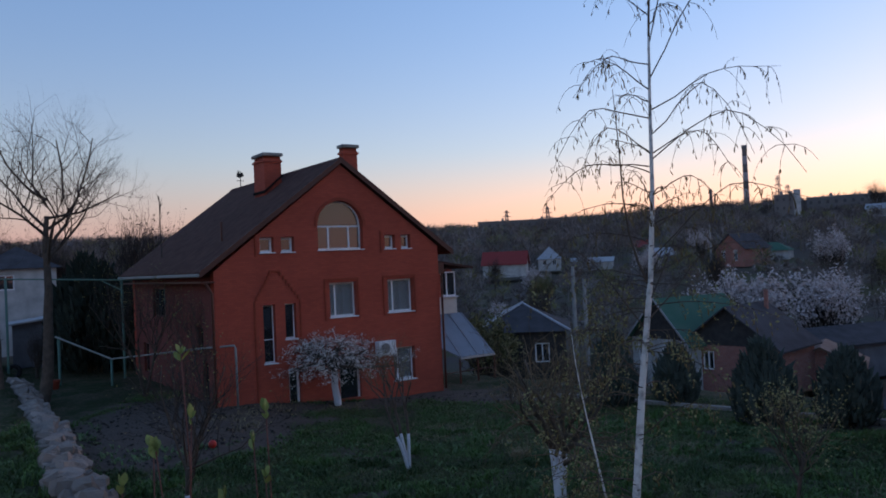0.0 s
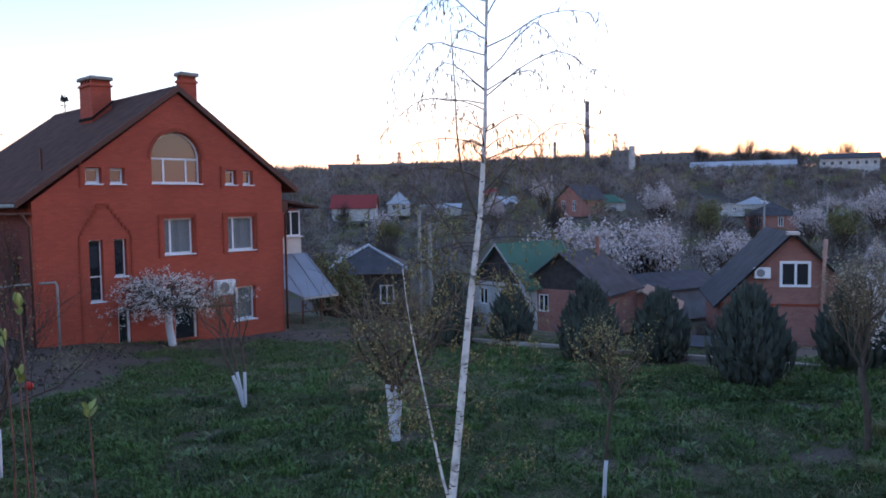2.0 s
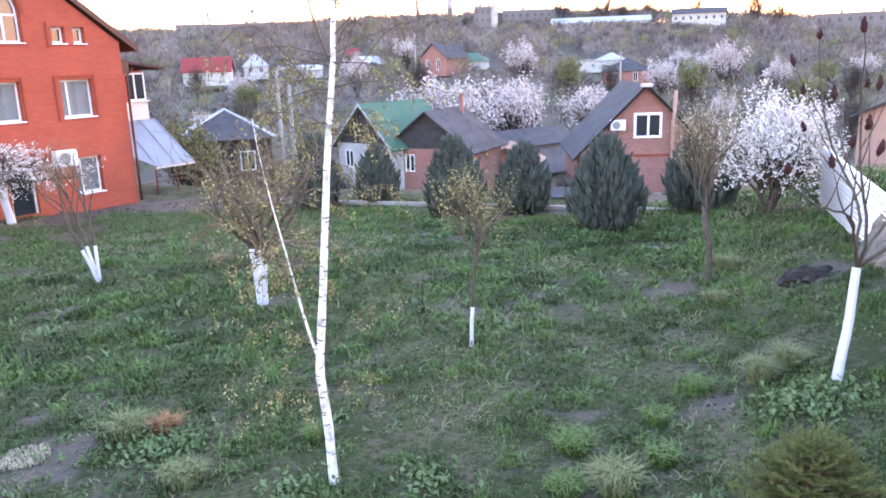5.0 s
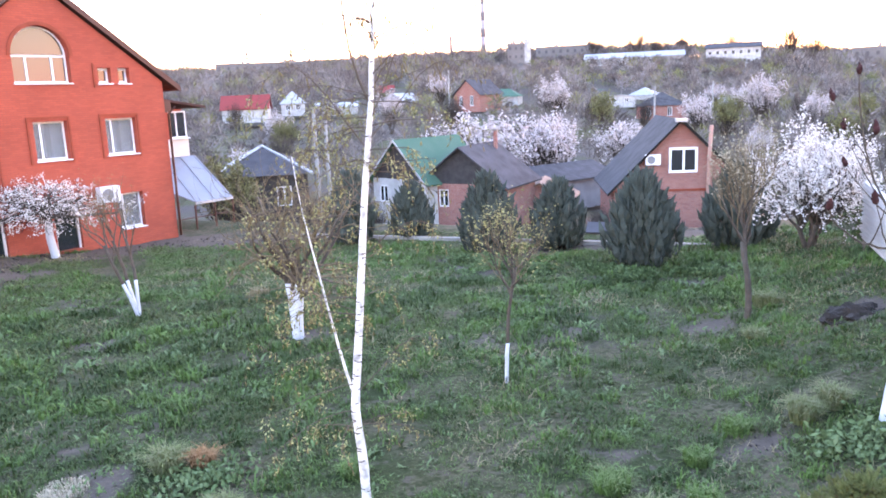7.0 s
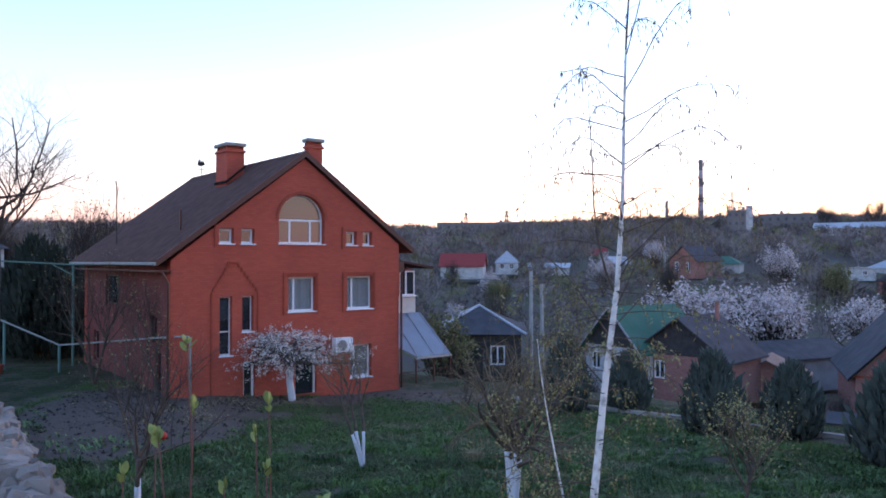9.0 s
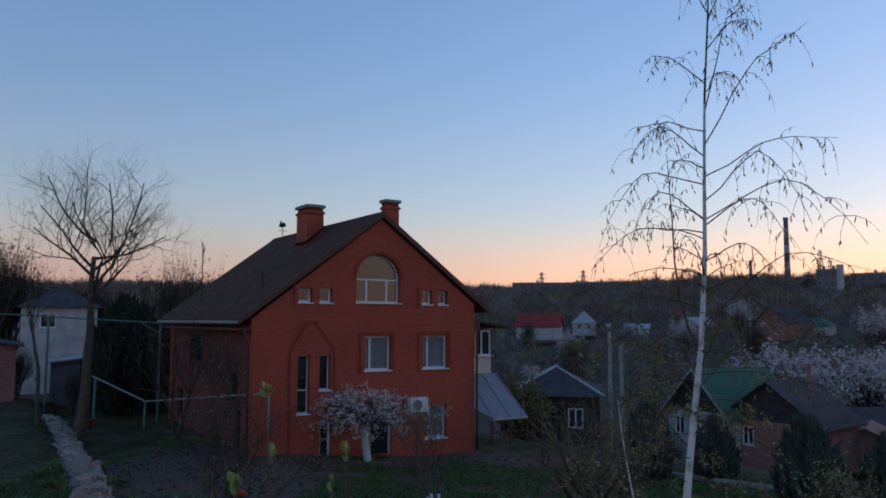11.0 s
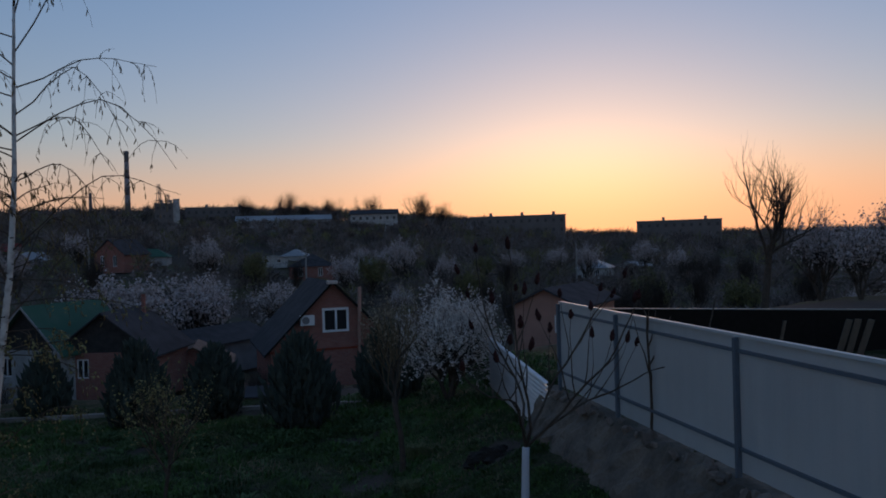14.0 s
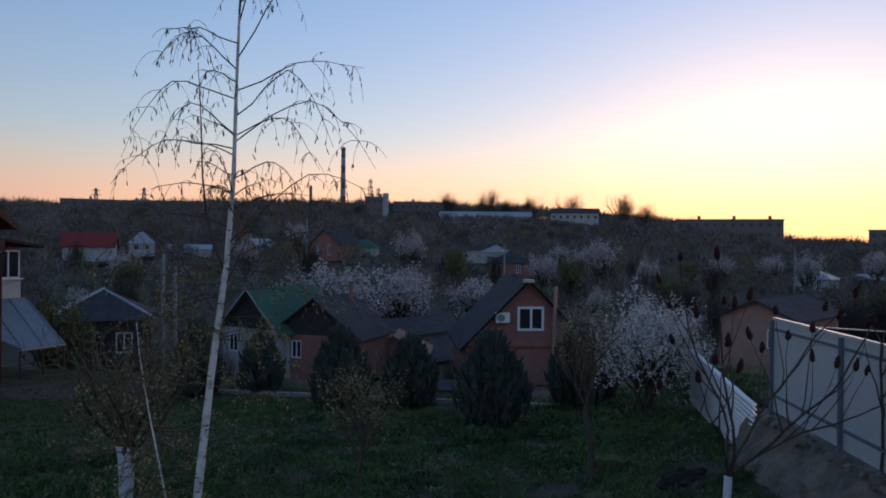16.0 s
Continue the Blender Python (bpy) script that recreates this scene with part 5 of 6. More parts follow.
# evergreens along the garden's edge
def conifer(x, y, h, w, seed, label, mat=None, tufts=1500):
    rng = np.random.default_rng(seed)
    t = thing("conifer", pose(x, y, rest(x, y) - 0.05), label, "conifer", "evergreens along the garden edge")
    tube_part("trunk", [[((0, 0, 0), 0.06), ((0, 0, h * 0.7), 0.02)]], BARK, t)
    n = tufts
    u = rng.random(n) ** 0.85
    a = rng.random(n) * 2 * np.pi
    lobes = 1 + 0.24 * np.sin(a * 5 + seed + u * 2) + 0.17 * np.sin(a * 11 + u * 4)
    prof = np.interp(u, [0, 0.1, 0.3, 0.55, 0.8, 1.0], [0.7, 0.92, 1.0, 0.80, 0.46, 0.05])
    rad = w / 2 * prof * lobes * (0.62 + 0.38 * rng.random(n))
    P = np.stack([np.cos(a) * rad, np.sin(a) * rad, u * h * 0.93], 1)
    out = np.stack([np.cos(a) * 0.3, np.sin(a) * 0.3, 0.97 + 0 * a], 1) + rng.normal(0, 0.16, (n, 3))
    out /= np.linalg.norm(out, axis=1)[:, None]
    side = np.cross(out, rng.normal(0, 1, (n, 3)))
    side /= np.linalg.norm(side, axis=1)[:, None]
    third = np.cross(out, side)
    L = (0.16 + 0.5 * rng.random((n, 1)) ** 2.0) * (0.6 + h / 5)
    wd = L * 0.16
    V = np.stack([P, P + out * L * 0.45 + side * wd, P + out * L * 0.45 - side * wd * 0.5 + third * wd, P + out * L * 0.45 - side * wd * 0.5 - third * wd, P + out * L], 1).reshape(-1, 3)
    i = np.arange(n)[:, None] * 5
    F = np.concatenate([i + q for q in ([0, 1, 2], [0, 2, 3], [0, 3, 1], [1, 4, 2], [2, 4, 3], [3, 4, 1])], 0)
    stuff(raw("foliage", V, F, mat or CONIFER, t))
    return t


for k, (x, y, h, w) in enumerate(((5.9, 28.8, 2.5, 1.45), (8.2, 28.6, 2.0, 1.3), (9.8, 24.6, 2.5, 1.6), (12.2, 24.1, 2.2, 1.6), (13.3, 20.6, 2.7, 1.85), (16.8, 20.6, 2.5, 1.8))):
    conifer(x, y, h, w, 200 + k, "dense blue-green juniper bush at the lawn's edge", tufts=2600)
conifer(-18.3, 40.0, 5.4, 4.4, 230, "tall dark spruce beside the brick house", SPRUCE, 3500)
conifer(-20.5, 43.0, 6.0, 4.0, 231, "tall dark spruce beside the brick house", SPRUCE, 3000)


# a young spruce under the terrace
def young_spruce(x, y, h, w):
    rng = np.random.default_rng(77)
    t = thing("young_spruce", pose(x, y, rest(x, y) - 0.05), "bushy young spruce with yellow-green needle shoots", "conifer")
    tube_part("trunk", [[((0, 0, 0), 0.05), ((0, 0, h), 0.01)]], BARK, t)
    boughs, shoots = [], [[(np.array([0, 0, h * 0.8]), 0.01), (np.array([0.01, 0, h * 1.02]), 0.004)]]
    for tier in range(11):
        u = tier / 10.0
        count = 12 - int(6 * u)
        for k in range(count):
            a = 6.283 * (k + rng.random() * 0.7) / count + tier
            L = w / 2 * (1 - 0.86 * u ** 1.15) * (0.8 + 0.35 * rng.random())
            b = branch_path(rng, (0, 0, 0.1 + h * 0.86 * u), (math.cos(a), math.sin(a), 0.05 + 0.4 * u), L, 0.014, 0.005, 6, 0.06, 0.35)
            boughs.append(b)
            shoots.append(b[2:])
            for s in np.linspace(0.3, 0.97, max(3, int(L * 9))):
                q = min(int(s * 6), 5)
                p = b[q][0] + (b[q + 1][0] - b[q][0]) * (s * 6 - q)
                d = unit(b[q + 1][0] - b[q][0])
                for sg in (-1, 1):
                    sd = unit(np.cross(d, (0, 0, 1))) * sg
                    shoots.append(branch_path(rng, p, d * 0.7 + sd * 0.75 + rng.normal(0, 0.15, 3) + np.array([0, 0, 0.1]), (0.10 + 0.2 * (1 - s)) * (0.7 + 0.6 * rng.random()), 0.005, 0.003, 3, 0.08, 0.25))
    stuff(tube_part("limb_mass", boughs, BARK_RED, t, sides=4))
    pts, dirs = [], []
    for s in shoots:
        n = len(s) - 1
        length = sum(np.linalg.norm(s[i + 1][0] - s[i][0]) for i in range(n))
        m = max(6, int(length / 0.011))
        for f in np.linspace(0.0, 0.999, m):
            i = int(f * n)
            q = s[i][0] + (s[i + 1][0] - s[i][0]) * (f * n - i)
            dd = unit(s[i + 1][0] - s[i][0])
            for _ in range(4):
                side = unit(np.cross(dd, rng.normal(0, 1, 3)))
                pts.append(q)
                dirs.append(unit(dd * 0.75 + side * 0.75 + np.array([0, 0, 0.15])))
    P, D = np.array(pts), np.array(dirs)
    S = np.cross(D, rng.normal(0, 1, P.shape))
    S /= np.linalg.norm(S, axis=1)[:, None]
    L = 0.032 + 0.018 * rng.random((len(P), 1))
    V = np.stack([P + S * 0.0045, P - S * 0.0045, P + D * L], 1).reshape(-1, 3)
    stuff(raw("needle_mass", V, np.arange(len(V)).reshape(-1, 3), PINE, t))


young_spruce(6.7, 5.95, 0.95, 1.7)


# reddish shoots with opening leaves, close under the terrace
def near_shrub(x, y):
    rng = np.random.default_rng(19)
    t = thing("leafing_shrub", pose(x, y, 0), "tall shrub with reddish shoots and opening green leaves", "shrub")
    stems, leaves = [], []
    for dx, dy, top in ((-0.13, -0.02, 5.42), (-0.12, 0.0, 5.19), (-0.23, -0.05, 5.15), (0.06, 0.04, 5.12), (0.11, 0.06, 5.20), (-0.30, -0.08, 5.04), (-0.02, 0.02, 4.97), (0.09, 0.05, 5.01), (0.26, 0.09, 4.88), (-0.2, -0.04, 5.13)):
        base = np.array([dx * 0.6, dy * 0.6, 0.0])
        tip = np.array([dx, dy, top])
        n = 14
        path = []
        for i in range(n + 1):
            u = i / n
            path.append((base * (1 - u) + tip * u + np.array([dx * 0.5 * math.sin(u * 3.1), 0, 0]) * 0.3 + rng.normal(0, 0.012, 3), 0.008 * (1 - u) + 0.002))
        stems.append(path)
        for u in (1.0, 0.995):
            p = np.array(path[-1][0]) * u + np.array(path[-2][0]) * (1 - u) if u > 0.9 else np.array(path[-2][0])
            p = path[-1][0] + (path[-4][0] - path[-1][0]) * (1 - u) * 4
            for s in range(5 if u == 1.0 else 3):
                a = rng.random() * 6.28
                d = unit((math.cos(a) * 0.55, math.sin(a) * 0.55, 1.0 + 0.3 * rng.random()))
                leaves.append((p, d, 0.022 + 0.028 * rng.random()))
    for q in stems:
        tube_part("stem", [q], BARK_RED, t, sides=7)
    for p, d, L in leaves:
        s = unit(np.cross(d, rng.normal(0, 1, 3)))
        b = np.cross(d, s)
        V, F, k = [], [], 0
        for u, wv in ((0, 0.02), (0.3, 0.2), (0.6, 0.26), (0.85, 0.15), (1.0, 0.0)):
            c = p + d * L * u + b * L * 0.25 * u * u
            V += [c - s * L * wv + b * L * 0.12 * wv, c, c + s * L * wv + b * L * 0.12 * wv]
        for i in range(4):
            q = k + 3 * i
            F += [(q, q + 1, q + 4, q + 3), (q + 1, q + 2, q + 5, q + 4)]
        raw("leaf", V, F, LEAF_NEW, t, smooth=True)


near_shrub(-0.62, 2.5)


# blossoming and bare trees in the valley, three kinds copied about
def far_tree(name, label, seed, blossom, h=4.5, mat=None, per=5, size=0.062):
    return garden_tree(name, 0, 0, label, seed, (h * 0.22, 0.1), 0, (7, 6, 5), h * 0.36, "blossom_mass" if blossom else "bud_mass", mat or BLOSSOM_FAR, per, size, lift=0.6, up=0.5, spread=0.6, jitter=0.09, stems=3, tilt=0.25, group="trees in the valley", shape=(1.0, 1.45))


kinds = [far_tree("blossoming_tree", "fruit tree in pale pink-white blossom among the houses", 301, True), far_tree("blossoming_tree", "fruit tree in pale pink-white blossom among the houses", 302, True, 5.0),
         far_tree("bare_tree", "bare twiggy tree among the houses", 303, False, 5.5, BARK_DARK, 1, 0.04), far_tree("willow", "yellow-green budding willow among the houses", 304, True, 5.0, WILLOW, 5, 0.08)]
# kind, x, y, size
BLOSSOMING = [(0, 22.9, 56.4, 2.1), (1, 20.9, 58.8, 1.8), (0, 28.0, 58.0, 1.8), (1, 31.0, 62.5, 1.65), (0, 39.2, 64.6, 1.75), (1, 53.5, 108, 1.8), (0, 46.8, 143, 1.7), (1, 81.4, 95.6, 1.95), (0, 65.6, 89, 1.7), (1, 83.4, 87.1, 1.3), (0, 95, 116.8, 1.5), (1, 29.9, 116.7, 1.5), (0, 5.7, 90.2, 0.95), (1, 12, 109.8, 1.3), (0, 97.6, 127.5, 1.5)]
EASTERN = [(0, 118.2, 92.8, 1.6), (1, 113.8, 81.9, 1.7), (0, 136.3, 84.3, 1.8), (1, 105.4, 92.5, 1.5), (0, 54.4, 25.9, 1.15), (1, 47.1, 17.4, 1.1), (0, 44.9, 14.5, 1.0), (1, 50.0, 14.0, 1.2), (0, 68, 22, 1.3), (1, 124, 70, 1.5)]
NEAR_BARE = [(3, 1.8, 44, 1.2), (3, 2.9, 48, 1.2), (3, 66, 84, 1.5), (3, 62, 38, 1.3), (3, 70, 33, 1.3), (2, 6, 42.5, 0.7), (2, 9.5, 41, 0.65), (2, 12, 40, 0.6), (2, 21, 36.5, 0.55), (2, 33, 30, 0.6), (2, -24.5, 39.5, 0.6), (2, -21, 38.5, 0.5), (2, -33, 52, 1.3), (2, -23, 55, 1.3), (2, -19, 52, 1.1)]
rng_s = random.Random(4)
spots = BLOSSOMING + EASTERN + NEAR_BARE
for k in range(64):
    a, q = radians(rng_s.uniform(-38, 70)), rng_s.uniform(58, 135)
    x, y = q * math.sin(a), q * math.cos(a)
    if all(math.hypot(x - w[0], y - w[1]) > 9 for w in FAR) and not (10 < x < 36 and y < 64):
        spots.append((2 if k % 7 else 3, x, y, rng_s.uniform(0.9, 1.5)))
for n, (k, x, y, s) in enumerate(spots):
    if x < -10 and y > 50:
        s *= 1.7
    m = pose(x, y, rest(x, y) - 0.15, 0, 0, rng_s.uniform(0, 360)) @ Matrix.Diagonal((s, s, s * rng_s.uniform(0.9, 1.1), 1))
    c = copy_thing(kinds[k], m)
    c.matrix_basis = m
for q, (x, y) in zip(kinds, ((29, 64), (56, 66), (-24, 66), (-3, 54))):
    q.matrix_basis = pose(x, y, rest(x, y) - 0.15)


ridge_tree = far_tree("bare_tree", "bare spreading tree on the skyline", 305, False, 5.5, BARK_DARK, 0)
ridge_tree.matrix_basis = pose(128, 300, rest(128, 300) - 0.5) @ Matrix.Diagonal((2, 2, 2, 1))
SKYLINE = [(141.1, 253.6, 2.0), (154.4, 245.7, 2.3), (160, 242, 1.7), (167.4, 237.1, 2.0), (176.2, 224.3, 2.3), (190.6, 212.2, 2.6), (196, 207.2, 2.1), (205.7, 195, 1.6), (214.3, 172.7, 1.5), (224, 166, 1.2), (122, 275, 1.3), (101, 290, 1.2), (252.6, 121.3, 1.2)]


# taller bare trees standing out against the sky
for x, y, s in SKYLINE:
    m = pose(x, y, rest(x, y) - 0.3, 0, 0, rng_s.uniform(0, 360)) @ Matrix.Diagonal((s * 1.5, s * 1.5, s * 1.2, 1))
    copy_thing(ridge_tree, m).matrix_basis = m


HILLTOP = [(168.6, 212.3, 17), (147.4, 237, 33), (112.2, 257, 12), (137.7, 267, 24)]


def far_woods():
    """Bare woods and scrub that cover the slopes: a stem and a round fuzz of short twigs for each tree."""
    rng = np.random.default_rng(6)
    V, tones = [], []
    n = 0
    while n < 9500:
        th = radians(rng.uniform(-46, 76))
        r = 54 + 350 * rng.random() ** 0.8
        x, y = r * math.sin(th), r * math.cos(th)
        if any(math.hypot(x - q[0], y - q[1]) < q[4] * 0.8 + 1.5 for q in FAR):
            continue
        if r < 75 and (rng.random() < 0.35 or (0 < x < 34 and y < 60)):
            continue
        n += 1
        h = rng.uniform(1.8, 4.0) if r < 110 else rng.uniform(2.6, 5.2) if r < 160 else rng.uniform(3.6, 7.0) if r < 230 else rng.uniform(4.2, 8.0)
        for q in FAR:
            qr = math.hypot(q[0], q[1])
            if qr - 34 < r < qr and abs(th - math.atan2(q[0], q[1])) < (q[4] * 0.6 + 1.2) / qr:
                h = min(h, 1.5)
        for bx, by, bw in HILLTOP:
            br = math.hypot(bx, by)
            if br - 90 < r < br + 6 and abs(th - math.atan2(bx, by)) < (bw / 2 + 3) / br:
                h = min(h, 4.2)
        z = rest(x, y)
        w = h * rng.uniform(0.42, 0.7)
        k = 56
        d = rng.normal(0, 1, (k, 3))
        d[:, 2] = np.abs(d[:, 2]) * np.where(rng.random(k) < 0.7, 1, -0.6)
        d /= np.linalg.norm(d, axis=1)[:, None]
        mid = np.array([x, y, z + h * 0.52])
        size = np.array([w, w, h * 0.5])
        top = mid + d * rng.uniform(0.62, 1.05, (k, 1)) * size
        foot = mid + (d * rng.uniform(0.2, 0.6, (k, 1)) + rng.normal(0, 0.14, (k, 3)) - np.array([0, 0, 0.18])) * size
        sd = np.cross(top - foot, rng.normal(0, 1, (k, 3)))
        sd /= np.linalg.norm(sd, axis=1)[:, None] + 1e-9
        wd = rng.uniform(0.03, 0.09, (k, 1)) * (0.45 + r / 180)
        V.append(np.stack([foot + sd * wd, foot - sd * wd, top], 1).reshape(-1, 3))
        V.append(np.array([[x - 0.1, y, z - 0.5], [x + 0.1, y, z - 0.5], [x, y, z + h * 0.8]]))
        tone = 0.72 * rng.random() if rng.random() < 0.84 else rng.uniform(0.74, 1.0)
        tones.append(np.full(3 * k + 3, tone))
    V = np.concatenate(V)
    ob = raw("far_woods", V, np.arange(len(V)).reshape(-1, 3), WOODS)
    at = ob.data.attributes.new("tone", "FLOAT", "POINT")
    at.data.foreach_set("value", np.concatenate(tones).astype(np.float32))
    tagged(ob, "bare brown-green woods covering the far hillside", "woods", kind="stuff")


far_woods()


# ---- fences, walls, pipes and ground cover ----
def metal_fence():
    d = FENCE_B - FENCE_A
    L = float(np.hypot(*d))
    yaw = math.degrees(math.atan2(d[1], d[0]))
    f = thing("metal_fence", pose(FENCE_A[0], FENCE_A[1], 2.16, 0, 0, yaw), "pale blue profiled-sheet metal fence on a concrete footing", "fence")
    posts = [0.0, 3.1, 7.07, 10.95]
    edges = posts + [L]
    for a, b in zip(edges, edges[1:]):
        bm = bmesh.new()
        n = int((b - a) / 0.1)
        xs = [a + (b - a) * i / n for i in range(n + 1)]
        prev = None
        for i, xx in enumerate(xs):
            off = 0.008 if i % 4 in (1, 2) else 0.0
            row = [bm.verts.new((xx, off, 0.0)), bm.verts.new((xx, off, 1.95))]
            if prev:
                bm.faces.new((prev[0], row[0], row[1], prev[1]))
            prev = row
        g = bmesh.ops.solidify(bm, geom=bm.faces[:], thickness=0.004)
        part("sheet_panel", bm, FENCE_BLUE, f)
        part("top_cap", boxes((a, -0.03, 1.935, b - 0.006, 0.05, 1.985)), FENCE_BLUE, f)
        for z in (0.32, 1.72):
            part("rail", boxes((a + 0.05, -0.05, z, b - 0.05, -0.006, z + 0.05)), FENCE_RAIL, f)
    for q in posts:
        part("post", boxes((q - 0.035, -0.085, -0.5, q + 0.035, -0.007, 1.93, 0.006)), FENCE_RAIL, f)
    return f


fence = metal_fence()


def footing():
    """Rough concrete and rubble under the metal fence."""
    d = FENCE_B - FENCE_A
    L = float(np.hypot(*d))
    yaw = math.degrees(math.atan2(d[1], d[0]))
    rng = np.random.default_rng(12)
    t = thing("fence_footing", pose(FENCE_A[0], FENCE_A[1], 0, 0, 0, yaw), "rough concrete and rubble footing under the fence", "wall")
    nx, nz = 60, 8
    V, F = [], []
    for i in range(nx + 1):
        for j in range(nz + 1):
            u, v = i / nx, j / nz
            V.append((L * u - 0.4, -0.95 + 0.75 * v ** 1.5 + rng.normal(0, 0.05), 0.6 + 1.49 * v + rng.normal(0, 0.04)))
    for i in range(nx):
        for j in range(nz):
            a = i * (nz + 1) + j
            F.append((a, a + nz + 1, a + nz + 2, a + 1))
    k = len(V)
    for i in range(nx + 1):
        V.append((L * i / nx - 0.4, 0.3, 2.11))
    for i in range(nx):
        F.append((i * (nz + 1) + nz, (i + 1) * (nz + 1) + nz, k + i + 1, k + i))
    raw("concrete_face", V, F, FOOTING, t)
    base = stone_meshes()
    for q in range(120):
        s = 0.025 + 0.07 * rng.random() ** 2
        ob = new("stone", base[q % len(base)])
        ob.parent = t
        ob.matrix_basis = pose(rng.uniform(0, L), -0.24 + rng.normal(0, 0.08), 2.07 + rng.normal(0, 0.02), *(rng.uniform(0, 360, 3))) @ Matrix.Diagonal((s * 1.4, s, s * 0.8, 1))


STONES = []


def stone_meshes():
    if not STONES:
        rng = np.random.default_rng(2)
        for k in range(8):
            bm = bmesh.new()
            bmesh.ops.create_cube(bm, size=2.0)
            bmesh.ops.subdivide_edges(bm, edges=bm.edges[:], cuts=1, use_grid_fill=True)
            for v in bm.verts:
                v.co = Vector(unit(v.co)) * 0.55 + v.co * 0.5
                v.co += Vector(rng.normal(0, 0.11, 3))
            STONES.append(mesh_of("stone", bm, STONE))
    return STONES


footing()


def corrugated_fence():
    a, b = np.array([16.46, 15.41]), np.array([14.08, 11.38])
    d = b - a
    L = float(np.hypot(*d))
    yaw = math.degrees(math.atan2(d[1], d[0]))
    f = thing("corrugated_fence", pose(a[0], a[1], 0, 0, 0, yaw), "silvery corrugated sheet fence beside the blossoming cherry", "fence")
    rows = 66
    for p in range(3):
        x0, x1 = L * p / 3, L * (p + 1) / 3 + 0.04
        V, F = [], []
        for i in range(rows + 1):
            z = 1.45 * i / rows
            y = 0.05 * math.sin(i * 2 * math.pi / 5) + p * 0.004
            for x in (x0, x1):
                V.append((x, y, z + 1.38 - 0.55 * x / L))
        for i in range(rows):
            F.append((2 * i, 2 * i + 1, 2 * i + 3, 2 * i + 2))
        raw("sheet", V, F, SHEET, f, smooth=True)
        part("post", boxes((x0 - 0.03, 0.05, -0.4, x0 + 0.03, 0.11, 2.75 - 0.55 * x0 / L)), WOOD, f)
    return f


corrugated_fence()

# long black wall with a thin grey cap and leaning boards behind the metal fence
dark = thing("dark_shed", pose(17.95, 12.55, 1.76, 0, 2.6, -34.6), "long low black wall behind the fence", "shed")
part("wall", boxes((0, 0, -0.4, 19.0, 0.15, 1.86)), DARK, dark)
part("wall_cap", boxes((-0.1, -0.02, 1.86, 19.1, 0.17, 1.885)), PIPE_GREY, dark)
for k, (x, tilt) in enumerate(((4.9, 4), (6.6, 10), (6.85, 8), (7.1, 11))):
    b = thing("board", pose(17.95, 12.55, 1.55, 0, 0, -34.6) @ pose(x, -0.5 - 0.1 * k, 0.1, 14, tilt, 0), "weathered board leaning on the black shed", "board", "boards leaning on the shed")
    part("plank", boxes((0, 0, 0, 0.09 if k == 0 else 0.2, 0.03, 1.55, 0.004)), WOOD, b)


def rubble_wall():
    """The dry-stone wall that holds the left terrace."""
    d = WALL_A - WALL_B
    L = float(np.hypot(*d))
    yaw = math.degrees(math.atan2(d[1], d[0]))
    rng = np.random.default_rng(9)
    t = thing("stone_wall", pose(WALL_B[0], WALL_B[1], 0, 0, 0, yaw), "low crumbling rubble-stone garden wall", "wall")
    part("core", boxes((0, -0.16, -0.2, L, 0.16, 1.0)), SOIL, t)
    base = stone_meshes()
    rows = [(0.02, 1.14, 0.34), (0.30, 0.98, 0.30), (0.36, 0.62, 0.30), (-0.26, 1.10, 0.28), (0.40, 0.28, 0.28)]
    for k, (yy, z, s0) in enumerate(rows):
        x = 0.0 if k < 2 else L * 0.35
        while x < L:
            s = s0 * (0.7 + 0.6 * rng.random())
            ob = new("stone", base[int(rng.integers(len(base)))])
            ob.parent = t
            ob.matrix_basis = pose(x + s * 0.5, yy + rng.normal(0, 0.07), z + rng.normal(0, 0.07), *(rng.uniform(-28, 28, 3))) @ Matrix.Diagonal((s * 0.62, 0.19 + 0.1 * rng.random(), 0.12 + 0.1 * rng.random(), 1))
            x += s * 1.0
    return t


rubble_wall()


# gas pipe on green posts, in front of the house
def gas_pipe():
    g = thing("gas_pipe", pose(0, 0, 0), "overhead grey-green gas pipe on painted steel posts", "pipe")
    tube_part("upper_pipe", [[((-27, 39.8, 6.0), 0.04), ((-15.9, 37.0, 5.5), 0.04), ((-13.4, 34.8, 5.5), 0.04), ((-12.65, 33.85, 5.45), 0.04), ((-12.6, 33.75, 5.3), 0.04), ((-12.55, 33.7, 2.3), 0.04)]], PIPE_GREEN, g)
    tube_part("lower_pipe", [[((-18.5, 35.6, 3.0), 0.04), ((-15.5, 34.7, 1.95), 0.04), ((-13.3, 33.4, 2.2), 0.04), ((-9.3, 28.6, 2.85), 0.04), ((-8.0, 28.1, 2.95), 0.04), ((-7.94, 28.08, 2.85), 0.04), ((-7.93, 28.07, 0.5), 0.04)]], PIPE_GREY, g)
    for x, y, h in ((-15.9, 37.0, 5.5), (-15.5, 34.7, 1.95), (-18.4, 35.7, 3.0), (-22.5, 38.6, 5.85)):
        tube_part("post", [[((x, y, rest(x, y) - 0.3), 0.06), ((x, y, h), 0.06)]], PIPE_GREEN, g)
    tube_part("brace", [[((-15.9, 37.0, 5.0), 0.025), ((-17.0, 37.3, 5.5), 0.025)]], PIPE_GREEN, g)

gas_pipe()

